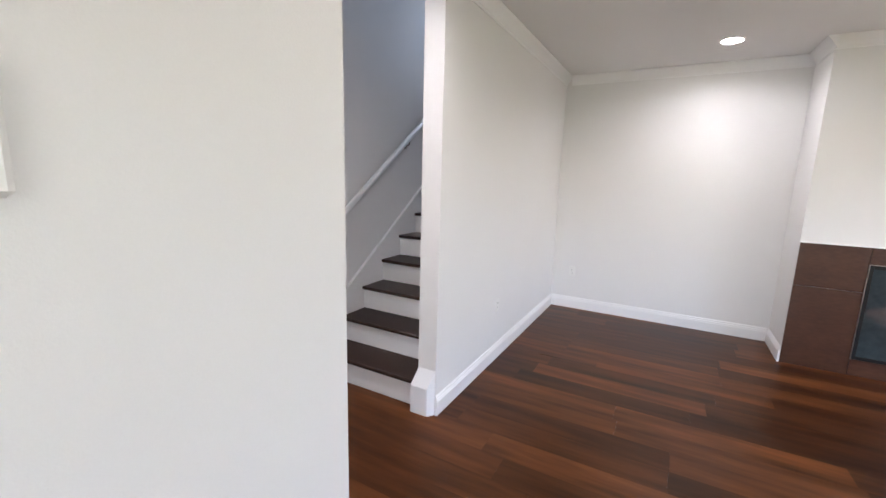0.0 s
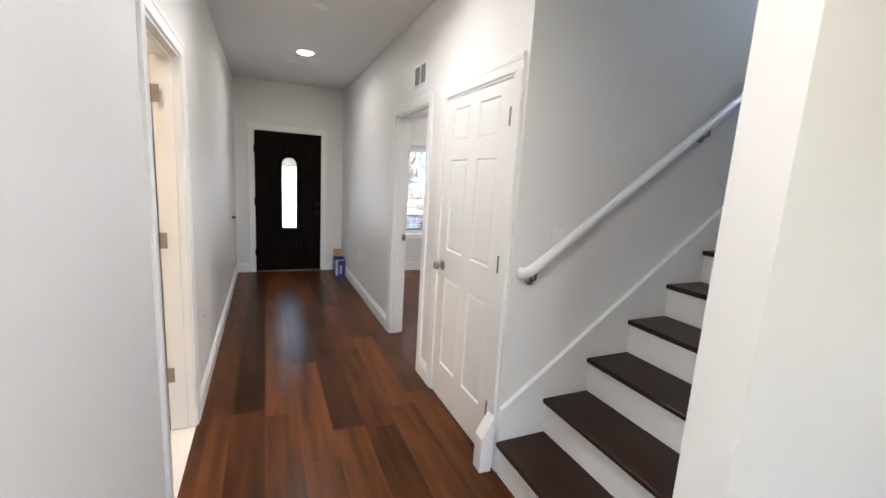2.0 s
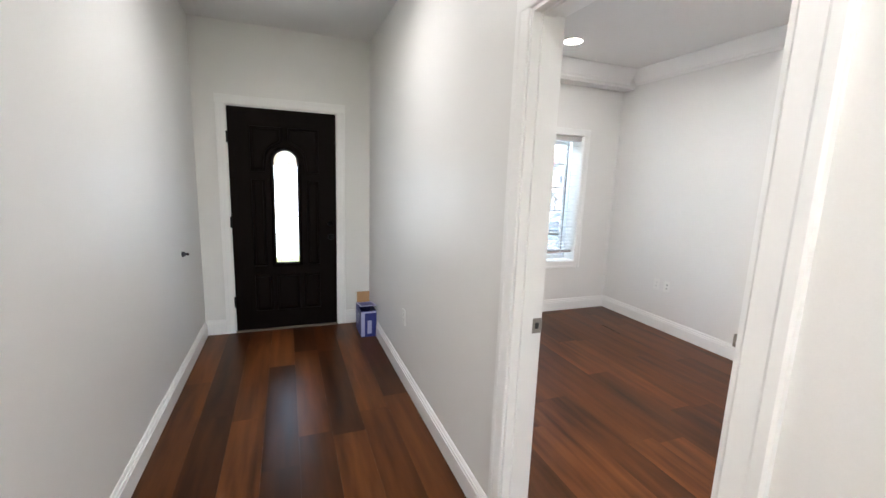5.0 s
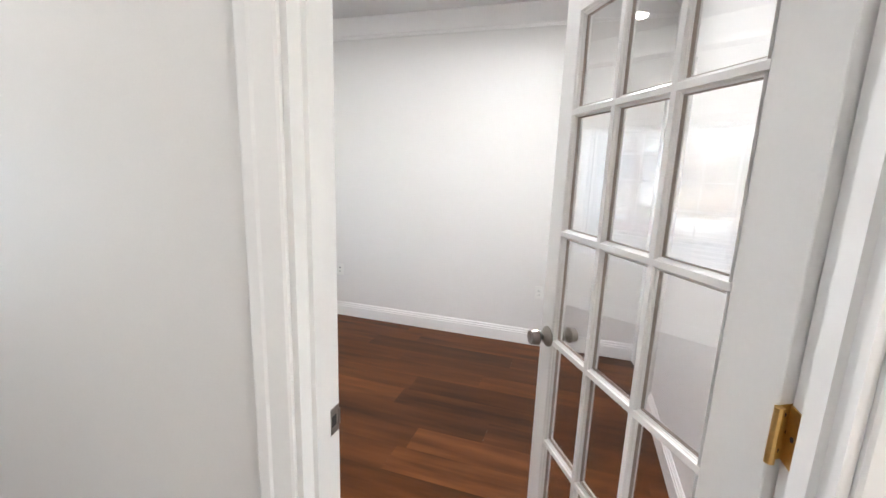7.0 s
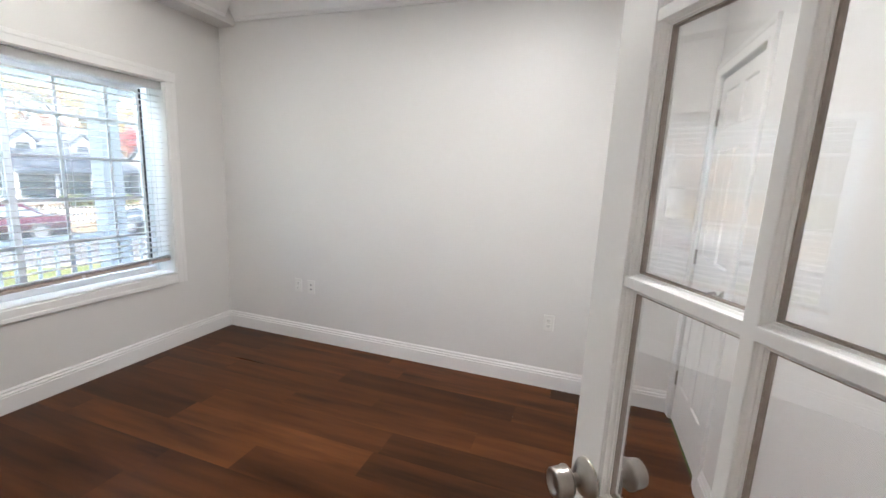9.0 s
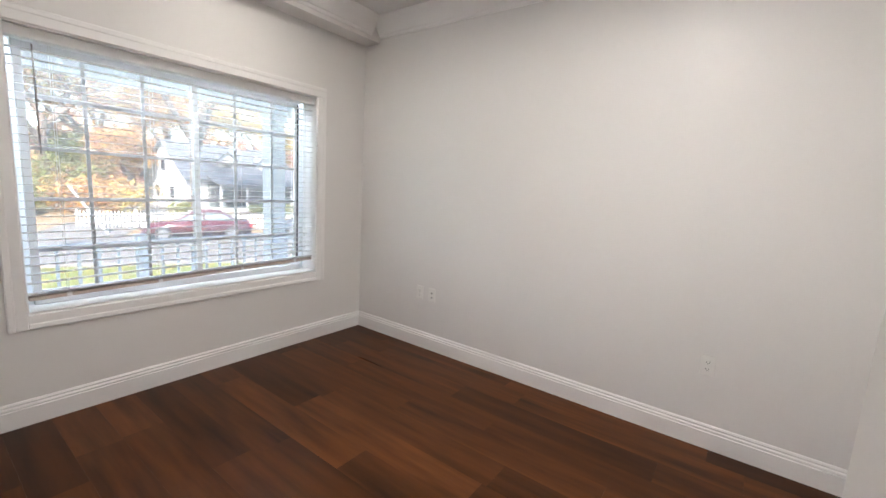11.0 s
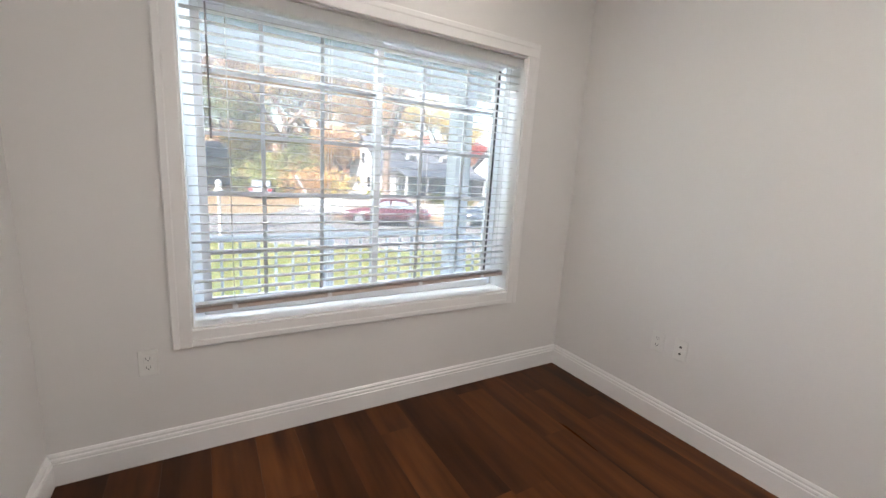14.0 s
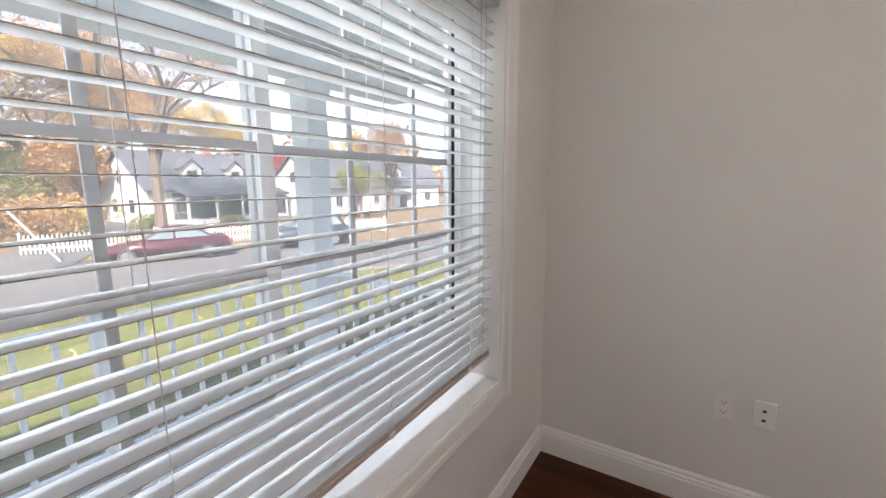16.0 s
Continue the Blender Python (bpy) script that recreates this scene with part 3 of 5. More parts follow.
def front_door():
    d = thing("door_front", pose(-7.165, 0, 0), "closed dark espresso front door with an arched glass lite", "door", "", "structure")
    y0, y1, c, r, zb, zt = 0.913, 1.832, 1.380, 0.105, 0.66, 1.71
    bm = boxes((0, 0.044, y0, c - r, 0.02, 2.062), (0, 0.044, c + r, y1, 0.02, 2.062), (0, 0.044, c - r, c + r, 0.02, zb))
    k = 14
    for i in range(k):
        a, b = c - r + 2 * r * i / k, c - r + 2 * r * (i + 1) / k
        ym = (a + b) / 2 - c
        box(bm, 0, 0.044, a, b, zt - r + math.sqrt(r * r - ym * ym), 2.062)
    part("slab", bm, M_ESPRESSO, d)
    arch = [(c + r * math.cos(t), zt - r + r * math.sin(t)) for t in [math.pi * i / 14 for i in range(15)]]
    out = [(c + (r + 0.03) * math.cos(t), zt - r + (r + 0.03) * math.sin(t)) for t in [math.pi * i / 14 for i in range(15)]]
    outer, inner = [(c + r + 0.03, zb - 0.03)] + out + [(c - r - 0.03, zb - 0.03)], [(c + r - 0.004, zb + 0.004)] + [(c + (y - c) * 0.965, z - 0.004) for y, z in arch] + [(c - r + 0.004, zb + 0.004)]
    bm = bmesh.new()
    mid = [((a[0] + b[0]) / 2, (a[1] + b[1]) / 2) for a, b in zip(outer, inner)]
    loops = [[bm.verts.new((x, y, z)) for y, z in lo] for x, lo in ((0.044, outer), (0.062, mid), (0.046, inner), (0.022, inner))]
    n = len(outer)
    for a, b in zip(loops, loops[1:]):
        for i in range(n):
            bm.faces.new((a[i], a[(i + 1) % n], b[(i + 1) % n], b[i]))
    bmesh.ops.recalc_face_normals(bm, faces=bm.faces)
    part("lite_moulding", bm, M_ESPRESSO, d)
    bm = bmesh.new()
    f = [bm.verts.new((0.022, y, z)) for y, z in inner]
    g = [bm.verts.new((0.026, y, z)) for y, z in inner]
    for i in range(n):
        bm.faces.new((f[i], f[(i + 1) % n], g[(i + 1) % n], g[i]))
    bm.faces.new(f), bm.faces.new(g)
    bmesh.ops.recalc_face_normals(bm, faces=bm.faces)
    pane = part("pane", bm, frosted(), d, "textured leaded glass")
    pane.visible_shadow = False
    lead = bmesh.new()
    for z in (0.93, 1.10, 1.27, 1.44, 1.54):
        box(lead, 0.0265, 0.0285, c - r + 0.006, c + r - 0.006, z - 0.0025, z + 0.0025)
    for y in (c - 0.06, c + 0.06):
        box(lead, 0.0262, 0.0282, y - 0.002, y + 0.002, zb + 0.01, 1.62)
    for k in range(21):
        z, w = zb + 0.04 + k * 0.046, 0.012 if k % 2 else 0.02
        for y in (c - r + 0.005, c + r - 0.005 - w):
            box(lead, 0.0266, 0.0286, y, y + w, z - 0.003, z + 0.003)
    part("leading", lead, M_BLACK, pane)
    q = [(c + 0.155 * math.cos(t), zt - r + 0.155 * math.sin(t)) for t in [math.pi * (0.5 + 0.45 * i / 6) for i in range(7)]]
    for s in (1, -1):
        poly = [(1.355, 1.91), (1.085, 1.91), (1.085, 1.51), (1.205, 1.51)] + [(y - 0.012, z) for y, z in reversed(q)][1:-1] + [(1.355, 1.785)]
        for name, pts in (("upper_panel", poly), ("side_panel", [(1.085, 1.44), (1.085, 0.635), (1.2, 0.635), (1.2, 1.44)]), ("lower_panel", [(1.085, 0.55), (1.085, 0.2), (1.24, 0.2), (1.24, 0.55)])):
            pts = pts if s == 1 else [(2 * c - y, z) for y, z in reversed(pts)]
            part(name, ring(bmesh.new(), pts, 0.022, 0.0435, 0.058), M_ESPRESSO, d)
    part("lower_panel", ring(bmesh.new(), [(1.275, 0.55), (1.275, 0.2), (1.485, 0.2), (1.485, 0.55)], 0.022, 0.0435, 0.058), M_ESPRESSO, d)
    for z, n in ((0.905, "handle"), (1.03, "deadbolt")):
        m = Matrix.Translation((0.044, 1.775, z)) @ Matrix.Rotation(radians(90), 4, "Y")
        prof = ((0.03, 0), (0.029, 0.008), (0.012, 0.012), (0.012, 0.035), (0.027, 0.045), (0.027, 0.06), (0.014, 0.07)) if n == "handle" else ((0.028, 0), (0.027, 0.01), (0.012, 0.014), (0.012, 0.024))
        part(n, lathe(bmesh.new(), prof, m), M_BLACK, d, "dark bronze", True)
    for z in (0.3, 1.05, 1.8):
        part("hinge", tube(bmesh.new(), (0.05, y0 - 0.004, z - 0.05), (0.05, y0 - 0.004, z + 0.05), 0.008), M_BLACK, d)
    part("threshold", boxes((-0.06, 0.06, 0.906, 1.839, 0.0, 0.016), bevel=0.003), mat("worn_threshold", (0.16, 0.12, 0.09), 0.5, 0.3, 0.2), d)
    part("lining", boxes((-0.11, 0.036, 0.9055, 0.9125, 0, 2.07), (-0.11, 0.036, 1.8325, 1.8395, 0, 2.07), (-0.11, 0.036, 0.9125, 1.8325, 2.0625, 2.074)), M_TRIM, d)
    return d


front_door()


# ---- stairs ----
RISE, GO, Y1 = 0.2, 0.2765, 2.172
stairs = thing("staircase", pose(-1.76, Y1, 0), "closed staircase with dark treads and white risers", "staircase", "", "structure")
xl, xr = -2.222 + 1.76, -1.257 + 1.76
tread = mesh("tread", boxes((xl, xr, -0.028, GO + 0.005, -0.028, 0), bevel=0.006), M_TREAD)
riser = mesh("riser", boxes((xl, xr, 0, 0.014, -RISE + 0.001, -0.029)), M_TRIM)
for i in range(15):
    part("tread", tread, M_TREAD, stairs, m=Matrix.Translation((0, i * GO, (i + 1) * RISE - 0.012)))
    part("riser", riser, M_TRIM, stairs, m=Matrix.Translation((0, i * GO, (i + 1) * RISE - 0.012)))
k = RISE / GO
skirt = [(-0.01, 0.0), (0.15, 0.0), (6.6 - Y1, (6.45 - Y1) * k), (6.6 - Y1, (6.6 - Y1) * k + 0.365), (-0.01, 0.365)]
part("skirt_board", prism(bmesh.new(), skirt, "x", -2.24 + 1.76 + 0.0005, -2.2215 + 1.76), M_TRIM, stairs)
cap = [(0.0, 0.34), (0.0, 0.375), (6.6 - Y1, (6.6 - Y1) * k + 0.375), (6.6 - Y1, (6.6 - Y1) * k + 0.34)]
part("skirt_cap", prism(bmesh.new(), cap, "x", -2.24 + 1.76, -2.213 + 1.76), M_TRIM, stairs)
solid("landing", boxes((-2.24, -1.257, Y1 + 15 * GO, 7.2, 2.8, 2.985)), M_TREAD, "dark upstairs landing floor", "floor", "structure")


def plinth(x0, x1, y0, y1, skew=0.0, front=0.195, back=0.315):
    """A block at the foot of a wall end, with a cap that slopes back to the wall."""
    bm = bmesh.new()
    plan = ((x0, y0, front), (x1, y0, front), (x1 + skew, y1, back), (x0 + skew, y1, back))
    lo, hi = [bm.verts.new((x, y, 0)) for x, y, z in plan], [bm.verts.new((x, y, z)) for x, y, z in plan]
    bm.faces.new(lo), bm.faces.new(hi)
    for i in range(4):
        bm.faces.new((lo[i], lo[(i + 1) % 4], hi[(i + 1) % 4], hi[i]))
    bmesh.ops.recalc_face_normals(bm, faces=bm.faces)
    bmesh.ops.bevel(bm, geom=list(bm.edges), offset=0.003, segments=1, affect="EDGES")
    return solid("plinth_block", bm, M_TRIM, "white painted plinth block with a sloped cap", "plinth", "structure")


plinth(-2.32, -2.243, 2.074, 2.1405, 0.004)
plinth(-1.29, -1.158, 2.082, 2.1295, 0.034)


def sweep(bm, pts, rx, rz, sides=12):
    """An oval bar that follows the points."""
    rings = []
    pts = [Vector(p) for p in pts]
    for i, p in enumerate(pts):
        d = (pts[min(i + 1, len(pts) - 1)] - pts[max(i - 1, 0)]).normalized()
        side = d.cross(Vector((0, 0, 1))).normalized()
        up = side.cross(d)
        rings.append([bm.verts.new(p + side * rx * math.cos(2 * math.pi * j / sides) + up * rz * math.sin(2 * math.pi * j / sides)) for j in range(sides)])
    for a, b in zip(rings, rings[1:]):
        for j in range(sides):
            bm.faces.new((a[j], a[(j + 1) % sides], b[(j + 1) % sides], b[j]))
    bm.faces.new(rings[0]), bm.faces.new(rings[-1])
    bmesh.ops.recalc_face_normals(bm, faces=bm.faces)
    return bm


rail = thing("stair_handrail", pose(-2.24, 2.222, 1.095), "white painted wall handrail rising beside the stairs", "handrail")
pts = [(0.001, -0.012, 0.0), (0.024, -0.018, 0.0), (0.042, -0.008, 0.003), (0.05, 0.02, 0.018), (0.052, 0.06, 0.045), (0.052, 3.9, 0.045 + 3.84 * k)]
part("rail", sweep(bmesh.new(), pts, 0.02, 0.027), M_TRIM, rail, "", True)
for y in (0.05, 1.15, 2.25, 3.35):
    z = 0.045 + (y - 0.06) * k - 0.03
    bm = tube(bmesh.new(), (0.052, y, z), (0.050, y, z - 0.035), 0.007)
    tube(bm, (0.051, y, z - 0.035), (0.004, y, z - 0.05), 0.007)
    lathe(bm, ((0.028, 0.0), (0.024, 0.008)), Matrix.Translation((0.001, y, z - 0.05)) @ Matrix.Rotation(radians(90), 4, "Y"))
    part("bracket", bm, M_NICKEL, rail, "small nickel bracket", True)


# ---- plates, vents and small fittings ----
def plate(kind, m, label):
    """A cover plate in its own x (across) and z (up), facing -y."""
    d = thing("switch_plate" if kind == "switch" else "wall_outlet", m, label, "light switch" if kind == "switch" else "outlet", "wall plates")
    part("cover_plate", boxes((-0.036, 0.036, -0.006, 0.0, -0.058, 0.058), bevel=0.003), M_PLATE, d)
    if kind == "switch":
        part("rocker", boxes((-0.017, 0.017, -0.0095, -0.0055, -0.033, 0.033), bevel=0.0015), M_PLATE, d)
    elif kind == "duplex":
        for z in (-0.02, 0.02):
            s = part("socket", boxes((-0.0165, 0.0165, -0.008, -0.0055, z - 0.014, z + 0.014), bevel=0.0015), M_PLATE, d)
            part("slot", boxes((-0.008, -0.006, -0.0085, -0.0075, z - 0.004, z + 0.006), (0.006, 0.008, -0.0085, -0.0075, z - 0.004, z + 0.006), (-0.002, 0.002, -0.0085, -0.0075, z - 0.010, z - 0.006)), M_SLOT, s)
    else:
        for z in (-0.019, 0.019):
            part("jack", boxes((-0.006, 0.006, -0.0085, -0.0055, z - 0.005, z + 0.005)), M_SLOT, d)
    return d


plate("duplex", pose(-6.155, 5.0595, 0.475), "white duplex outlet on the bedroom wall")
plate("jack", pose(-6.025, 5.0595, 0.474), "white cable jack plate on the bedroom wall")
plate("duplex", pose(-4.07, 5.0595, 0.477), "white duplex outlet on the bedroom wall")
plate("duplex", pose(-6.9145, 2.631, 0.47, 0, 0, 90), "white duplex outlet under the window wall")
plate("duplex", pose(-5.775, 2.1595, 0.497), "white duplex outlet on the hallway wall")
plate("duplex", pose(-3.56, 0.6555, 0.56, 0, 0, 180), "white duplex outlet on the hallway wall")
plate("switch", pose(-2.2395, 2.415, 1.262, 0, 0, 90), "white light switch above the handrail")


plate("duplex", pose(-1.1215, 3.165, 0.49, 0, 0, 90), "white duplex outlet on the partition wall")
plate("duplex", pose(-0.884, 5.0595, 0.465), "white duplex outlet on the living room wall")
sw = thing("switch_plate", pose(-0.885, 0.6762, 1.325, 0, 0, 180.75), "white three-gang toggle switch plate by the hallway corner", "light switch", "wall plates")
part("cover_plate", boxes((-0.08, 0.08, -0.006, 0, -0.058, 0.058), bevel=0.003), M_PLATE, sw)
for x in (-0.046, 0, 0.046):
    part("toggle", boxes((x - 0.005, x + 0.005, -0.017, -0.005, -0.004, 0.009), bevel=0.001), M_PLATE, sw)
thermo = thing("thermostat", pose(-0.5515, 0.078, 1.605, 0, 0, 90), "white rounded thermostat box on the wall end", "thermostat")
part("case", boxes((-0.06, 0.06, -0.022, 0, -0.075, 0.075), bevel=0.008), M_PLATE, thermo)
part("display", boxes((-0.03, 0.03, -0.0226, -0.0215, 0.005, 0.04)), mat("grey_display", (0.35, 0.37, 0.36), 0.3), thermo)


def bumper(m, label, r=0.027):
    d = thing("door_stop", m, label, "door stop")
    rot = Matrix.Rotation(radians(90), 4, "X")
    part("base", lathe(bmesh.new(), ((r, 0), (r * 0.98, 0.01), (r * 0.7, 0.02), (r * 0.42, 0.024), (r * 0.4, 0.03)), rot), M_DARKMETAL, d, "", True)
    part("rubber_tip", lathe(bmesh.new(), ((r * 0.48, 0.029), (r * 0.5, 0.04), (r * 0.36, 0.043), (r * 0.2, 0.038)), rot), M_SLOT, d, "", True)
    return d


bumper(pose(-3.2705, 3.066, 0.914, 0, 0, -90), "dark grey wall-mounted door stop in the bedroom")
bumper(pose(-6.43, 0.6555, 0.89, 0, 0, 180), "small dark door stop on the hallway wall", 0.02)

vent = thing("wall_vent", pose(-3.706, 2.16, 2.306), "white return-air grille with two louvred halves", "vent")
part("frame", boxes((-0.14, 0.14, -0.008, 0, -0.082, -0.068), (-0.14, 0.14, -0.008, 0, 0.068, 0.082), (-0.14, -0.123, -0.008, 0, -0.068, 0.068), (0.123, 0.14, -0.008, 0, -0.068, 0.068), (-0.009, 0.009, -0.008, 0, -0.068, 0.068)), M_TRIM, vent)
part("backing", boxes((-0.123, 0.123, -0.0012, 0.0, -0.068, 0.068)), mat("vent_shade", (0.10, 0.10, 0.105), 0.7), vent)
louvre = mesh("louvre", prism(bmesh.new(), [(-0.0015, -0.003), (-0.007, 0.002), (-0.0062, 0.003), (-0.0015, -0.0015)], "x", 0, 0.113), mat("grey_louvre", (0.42, 0.42, 0.42), 0.5))
for x in (-0.122, 0.0095):
    for i in range(11):
        part("louvre", louvre, None, vent, m=Matrix.Translation((x, 0, -0.062 + i * 0.0124)))
cvent = thing("ceiling_vent", pose(-5.80, 1.46, CEIL), "white ceiling air register with dark slots", "vent")
part("frame", boxes((-0.07, 0.07, -0.17, -0.15, -0.007, 0), (-0.07, 0.07, 0.15, 0.17, -0.007, 0), (-0.07, -0.052, -0.15, 0.15, -0.007, 0), (0.052, 0.07, -0.15, 0.15, -0.007, 0)), M_TRIM, cvent)
part("backing", boxes((-0.052, 0.052, -0.15, 0.15, -0.0012, 0)), M_SLOT, cvent)
for i in range(7):
    part("slat", boxes((-0.050 + i * 0.0155, -0.043 + i * 0.0155, -0.15, 0.15, -0.006, -0.0015)), M_TRIM, cvent)
smoke = thing("smoke_detector", pose(-3.95, 1.45, CEIL), "white round smoke detector on the ceiling", "smoke detector")
part("base", lathe(bmesh.new(), ((0.068, 0), (0.068, -0.012), (0.064, -0.014))), M_PLATE, smoke, "", True)
part("cap", lathe(bmesh.new(), ((0.058, -0.013), (0.055, -0.03), (0.04, -0.037), (0.01, -0.038))), M_PLATE, smoke, "", True)


# ---- carton by the front door ----
def carton():
    d = thing("cardboard_box", pose(-6.99, 2.003, 0), "open blue printed carton standing by the front door", "box")
    w, dp, h = 0.30, 0.145, 0.25
    t = 0.004
    part("carton_body", boxes((0, w, 0, t, 0, h), (0, w, dp - t, dp, 0, h), (0, t, t, dp - t, 0, h), (w - t, w, t, dp - t, 0, h), (t, w - t, t, dp - t, 0, t), bevel=0.001), M_BLUEBOX, d)
    part("back_flap", boxes((-0.001, t - 0.001, 0.01, dp - 0.01, 0, 0.11)), M_CARD, d, "plain brown raised flap", m=pose(0, 0, h, 0, -8, 0))
    part("lid_flap", boxes((0, 0.27, -0.004, dp + 0.006, 0, t)), M_LILAC, d, "printed lid left ajar", m=pose(0.015, 0, h + 0.003, 0, -9, 0))
    part("lid_print", boxes((0.03, 0.24, 0.012, dp - 0.012, t, t + 0.001)), M_BLUEBOX, d, m=pose(0.015, 0, h + 0.003, 0, -9, 0))
    part("print_block", boxes((w, w + 0.0008, 0.0, 0.035, 0.006, h - 0.004)), M_LILAC, d, "pale printed side band")
    part("print_block", boxes((w, w + 0.0008, 0.06, 0.10, 0.03, 0.16)), M_LILAC, d)
    part("print_bar", boxes((w, w + 0.0008, 0.035, dp, h - 0.018, h - 0.004)), M_LILAC, d)
    for i in range(4):
        part("print_bar", boxes((0.03, 0.22 - 0.03 * i, -0.0008, 0, 0.18 - 0.035 * i, 0.195 - 0.035 * i)), M_LILAC, d)


carton()

# ---- fireplace ----
wall("wall_chimney_breast", boxes((1.10, 3.0, 4.512, 5.06, 0, CEIL)), "white painted chimney breast")
run("crown_moulding", CROWN_SMALL, "x", 1.10, 3.0, 4.512, -1, M_TRIM, "white painted crown moulding under the ceiling", "moulding")
fire = thing("fireplace", pose(1.10, 4.512, 0), "fireplace with a brown tile surround and dark glass front", "fireplace")
for x0, x1, z0, z1 in ((0.003, 0.455, 0.002, 0.722), (0.003, 0.455, 0.725, 1.098), (0.458, 1.44, 0.96, 1.098), (0.458, 1.44, 0.002, 0.145), (1.443, 1.897, 0.002, 0.722), (1.443, 1.897, 0.725, 1.098)):
    part("tile", boxes((x0, x1, -0.013, 0, z0, z1), bevel=0.0015), M_BROWNTILE, fire)
part("ledge", boxes((-0.003, 1.903, -0.02, 0.002, 1.0985, 1.112), bevel=0.002), M_TRIM, fire, "white ledge over the tiles")
part("firebox_trim", boxes((0.4555, 0.4595, -0.022, 0.0, 0.146, 0.9605), (0.4595, 1.438, -0.022, 0.0, 0.9575, 0.9605)), M_NICKEL, fire, "thin bright metal edge")
part("firebox_frame", boxes((0.46, 0.487, -0.02, 0.0, 0.148, 0.957), (1.411, 1.438, -0.02, 0, 0.148, 0.957), (0.487, 1.411, -0.02, 0, 0.925, 0.957), (0.487, 1.411, -0.02, 0, 0.148, 0.175), bevel=0.002), M_BLACK, fire)
part("glass_front", boxes((0.487, 1.411, -0.010, -0.006, 0.175, 0.925)), mat("smoked_glass", (0.03, 0.042, 0.047), 0.06, 0, 0.3, 3, 20, 0, 0.6), fire, "dark reflective glass")


# ---- window and blind ----
win = thing("window_1", pose(-7.09, 0, 0), "wide white slider window with grilles between the panes", "window", "", "structure")
WY0, WY1, WZ0, WZ1 = 2.797, 4.555, 0.597, 2.032
part("sill", boxes((-0.06, 0.176, WY0, WY1, WZ0 - 0.002, WZ0 + 0.006)), M_TRIM, win, "white painted window sill")
part("reveal", boxes((-0.06, 0.175, WY0, WY0 + 0.006, WZ0 + 0.006, WZ1), (-0.06, 0.175, WY1 - 0.006, WY1, WZ0 + 0.006, WZ1), (-0.06, 0.175, WY0 + 0.006, WY1 - 0.006, WZ1 - 0.006, WZ1)), M_TRIM, win)
fr = [(-0.05, 0.03, WY0 + 0.006, WY0 + 0.05, WZ0 + 0.006, WZ1 - 0.006), (-0.05, 0.03, WY1 - 0.05, WY1 - 0.006, WZ0 + 0.006, WZ1 - 0.006), (-0.05, 0.03, WY0 + 0.05, WY1 - 0.05, WZ0 + 0.006, WZ0 + 0.05), (-0.05, 0.03, WY0 + 0.05, WY1 - 0.05, WZ1 - 0.05, WZ1 - 0.006)]
M_VINYL = mat("white_vinyl", (0.85, 0.855, 0.86), 0.4, 0, 0.02)
# Side channels made translucent to brighten the bands beside the sashes.
M_THIN = mat("translucent_side_vinyl", (0.88, 0.89, 0.90), 0.45, 0, 0.02)
n, l = M_THIN.node_tree.nodes, M_THIN.node_tree.links
tl, mx = n.new("ShaderNodeBsdfTranslucent"), n.new("ShaderNodeMixShader")
tl.inputs[0].default_value, mx.inputs[0].default_value = (0.93, 0.95, 0.97, 1), 0.6
l.new(n["Principled BSDF"].outputs[0], mx.inputs[1])
l.new(tl.outputs[0], mx.inputs[2])
l.new(mx.outputs[0], n["Material Output"].inputs[0])
part("window_frame", boxes(*fr[2:], bevel=0.003), M_VINYL, win)
part("weatherstrip", boxes((-0.009, -0.003, 4.489, 4.501, WZ0 + 0.06, WZ1 - 0.06)), mat("dark_grey_pile", (0.05, 0.05, 0.055), 0.9, 0, 0.15, 30, 120, 0.01), win, "dark weatherstrip beside the sash")
for row in fr[:2]:
    part("frame_side", boxes((-0.035, -0.005) + row[2:], bevel=0.002), M_THIN, win, "vinyl side channel made translucent to look bright")
for a, b, o, ms in ((WY0 + 0.05, 3.715, 0.008, (3.122, 3.40)), (3.68, WY1 - 0.05, -0.022, (3.978, 4.27))):
    z0, z1 = WZ0 + 0.05, WZ1 - 0.05
    sash = part("sash", boxes((o - 0.012, o + 0.012, a, a + 0.035, z0, z1), (o - 0.012, o + 0.012, b - 0.035, b, z0, z1), (o - 0.012, o + 0.012, a + 0.035, b - 0.035, z0, z0 + 0.035), (o - 0.012, o + 0.012, a + 0.035, b - 0.035, z1 - 0.035, z1), bevel=0.002), M_VINYL, win)
    g = part("pane", boxes((o - 0.006, o + 0.006, a + 0.03, b - 0.03, z0 + 0.03, z1 - 0.03)), M_HAZED, sash)
    g.visible_shadow = False
    for y in ms:
        part("grille_bar", boxes((o - 0.0035, o + 0.0035, y - 0.009, y + 0.009, z0 + 0.031, z1 - 0.031)), M_VINYL, sash)
    for z in (0.90, 1.182, 1.45, 1.715):
        part("grille_bar", boxes((o - 0.004, o + 0.004, a + 0.031, b - 0.031, z - 0.009, z + 0.009)), M_VINYL, sash)

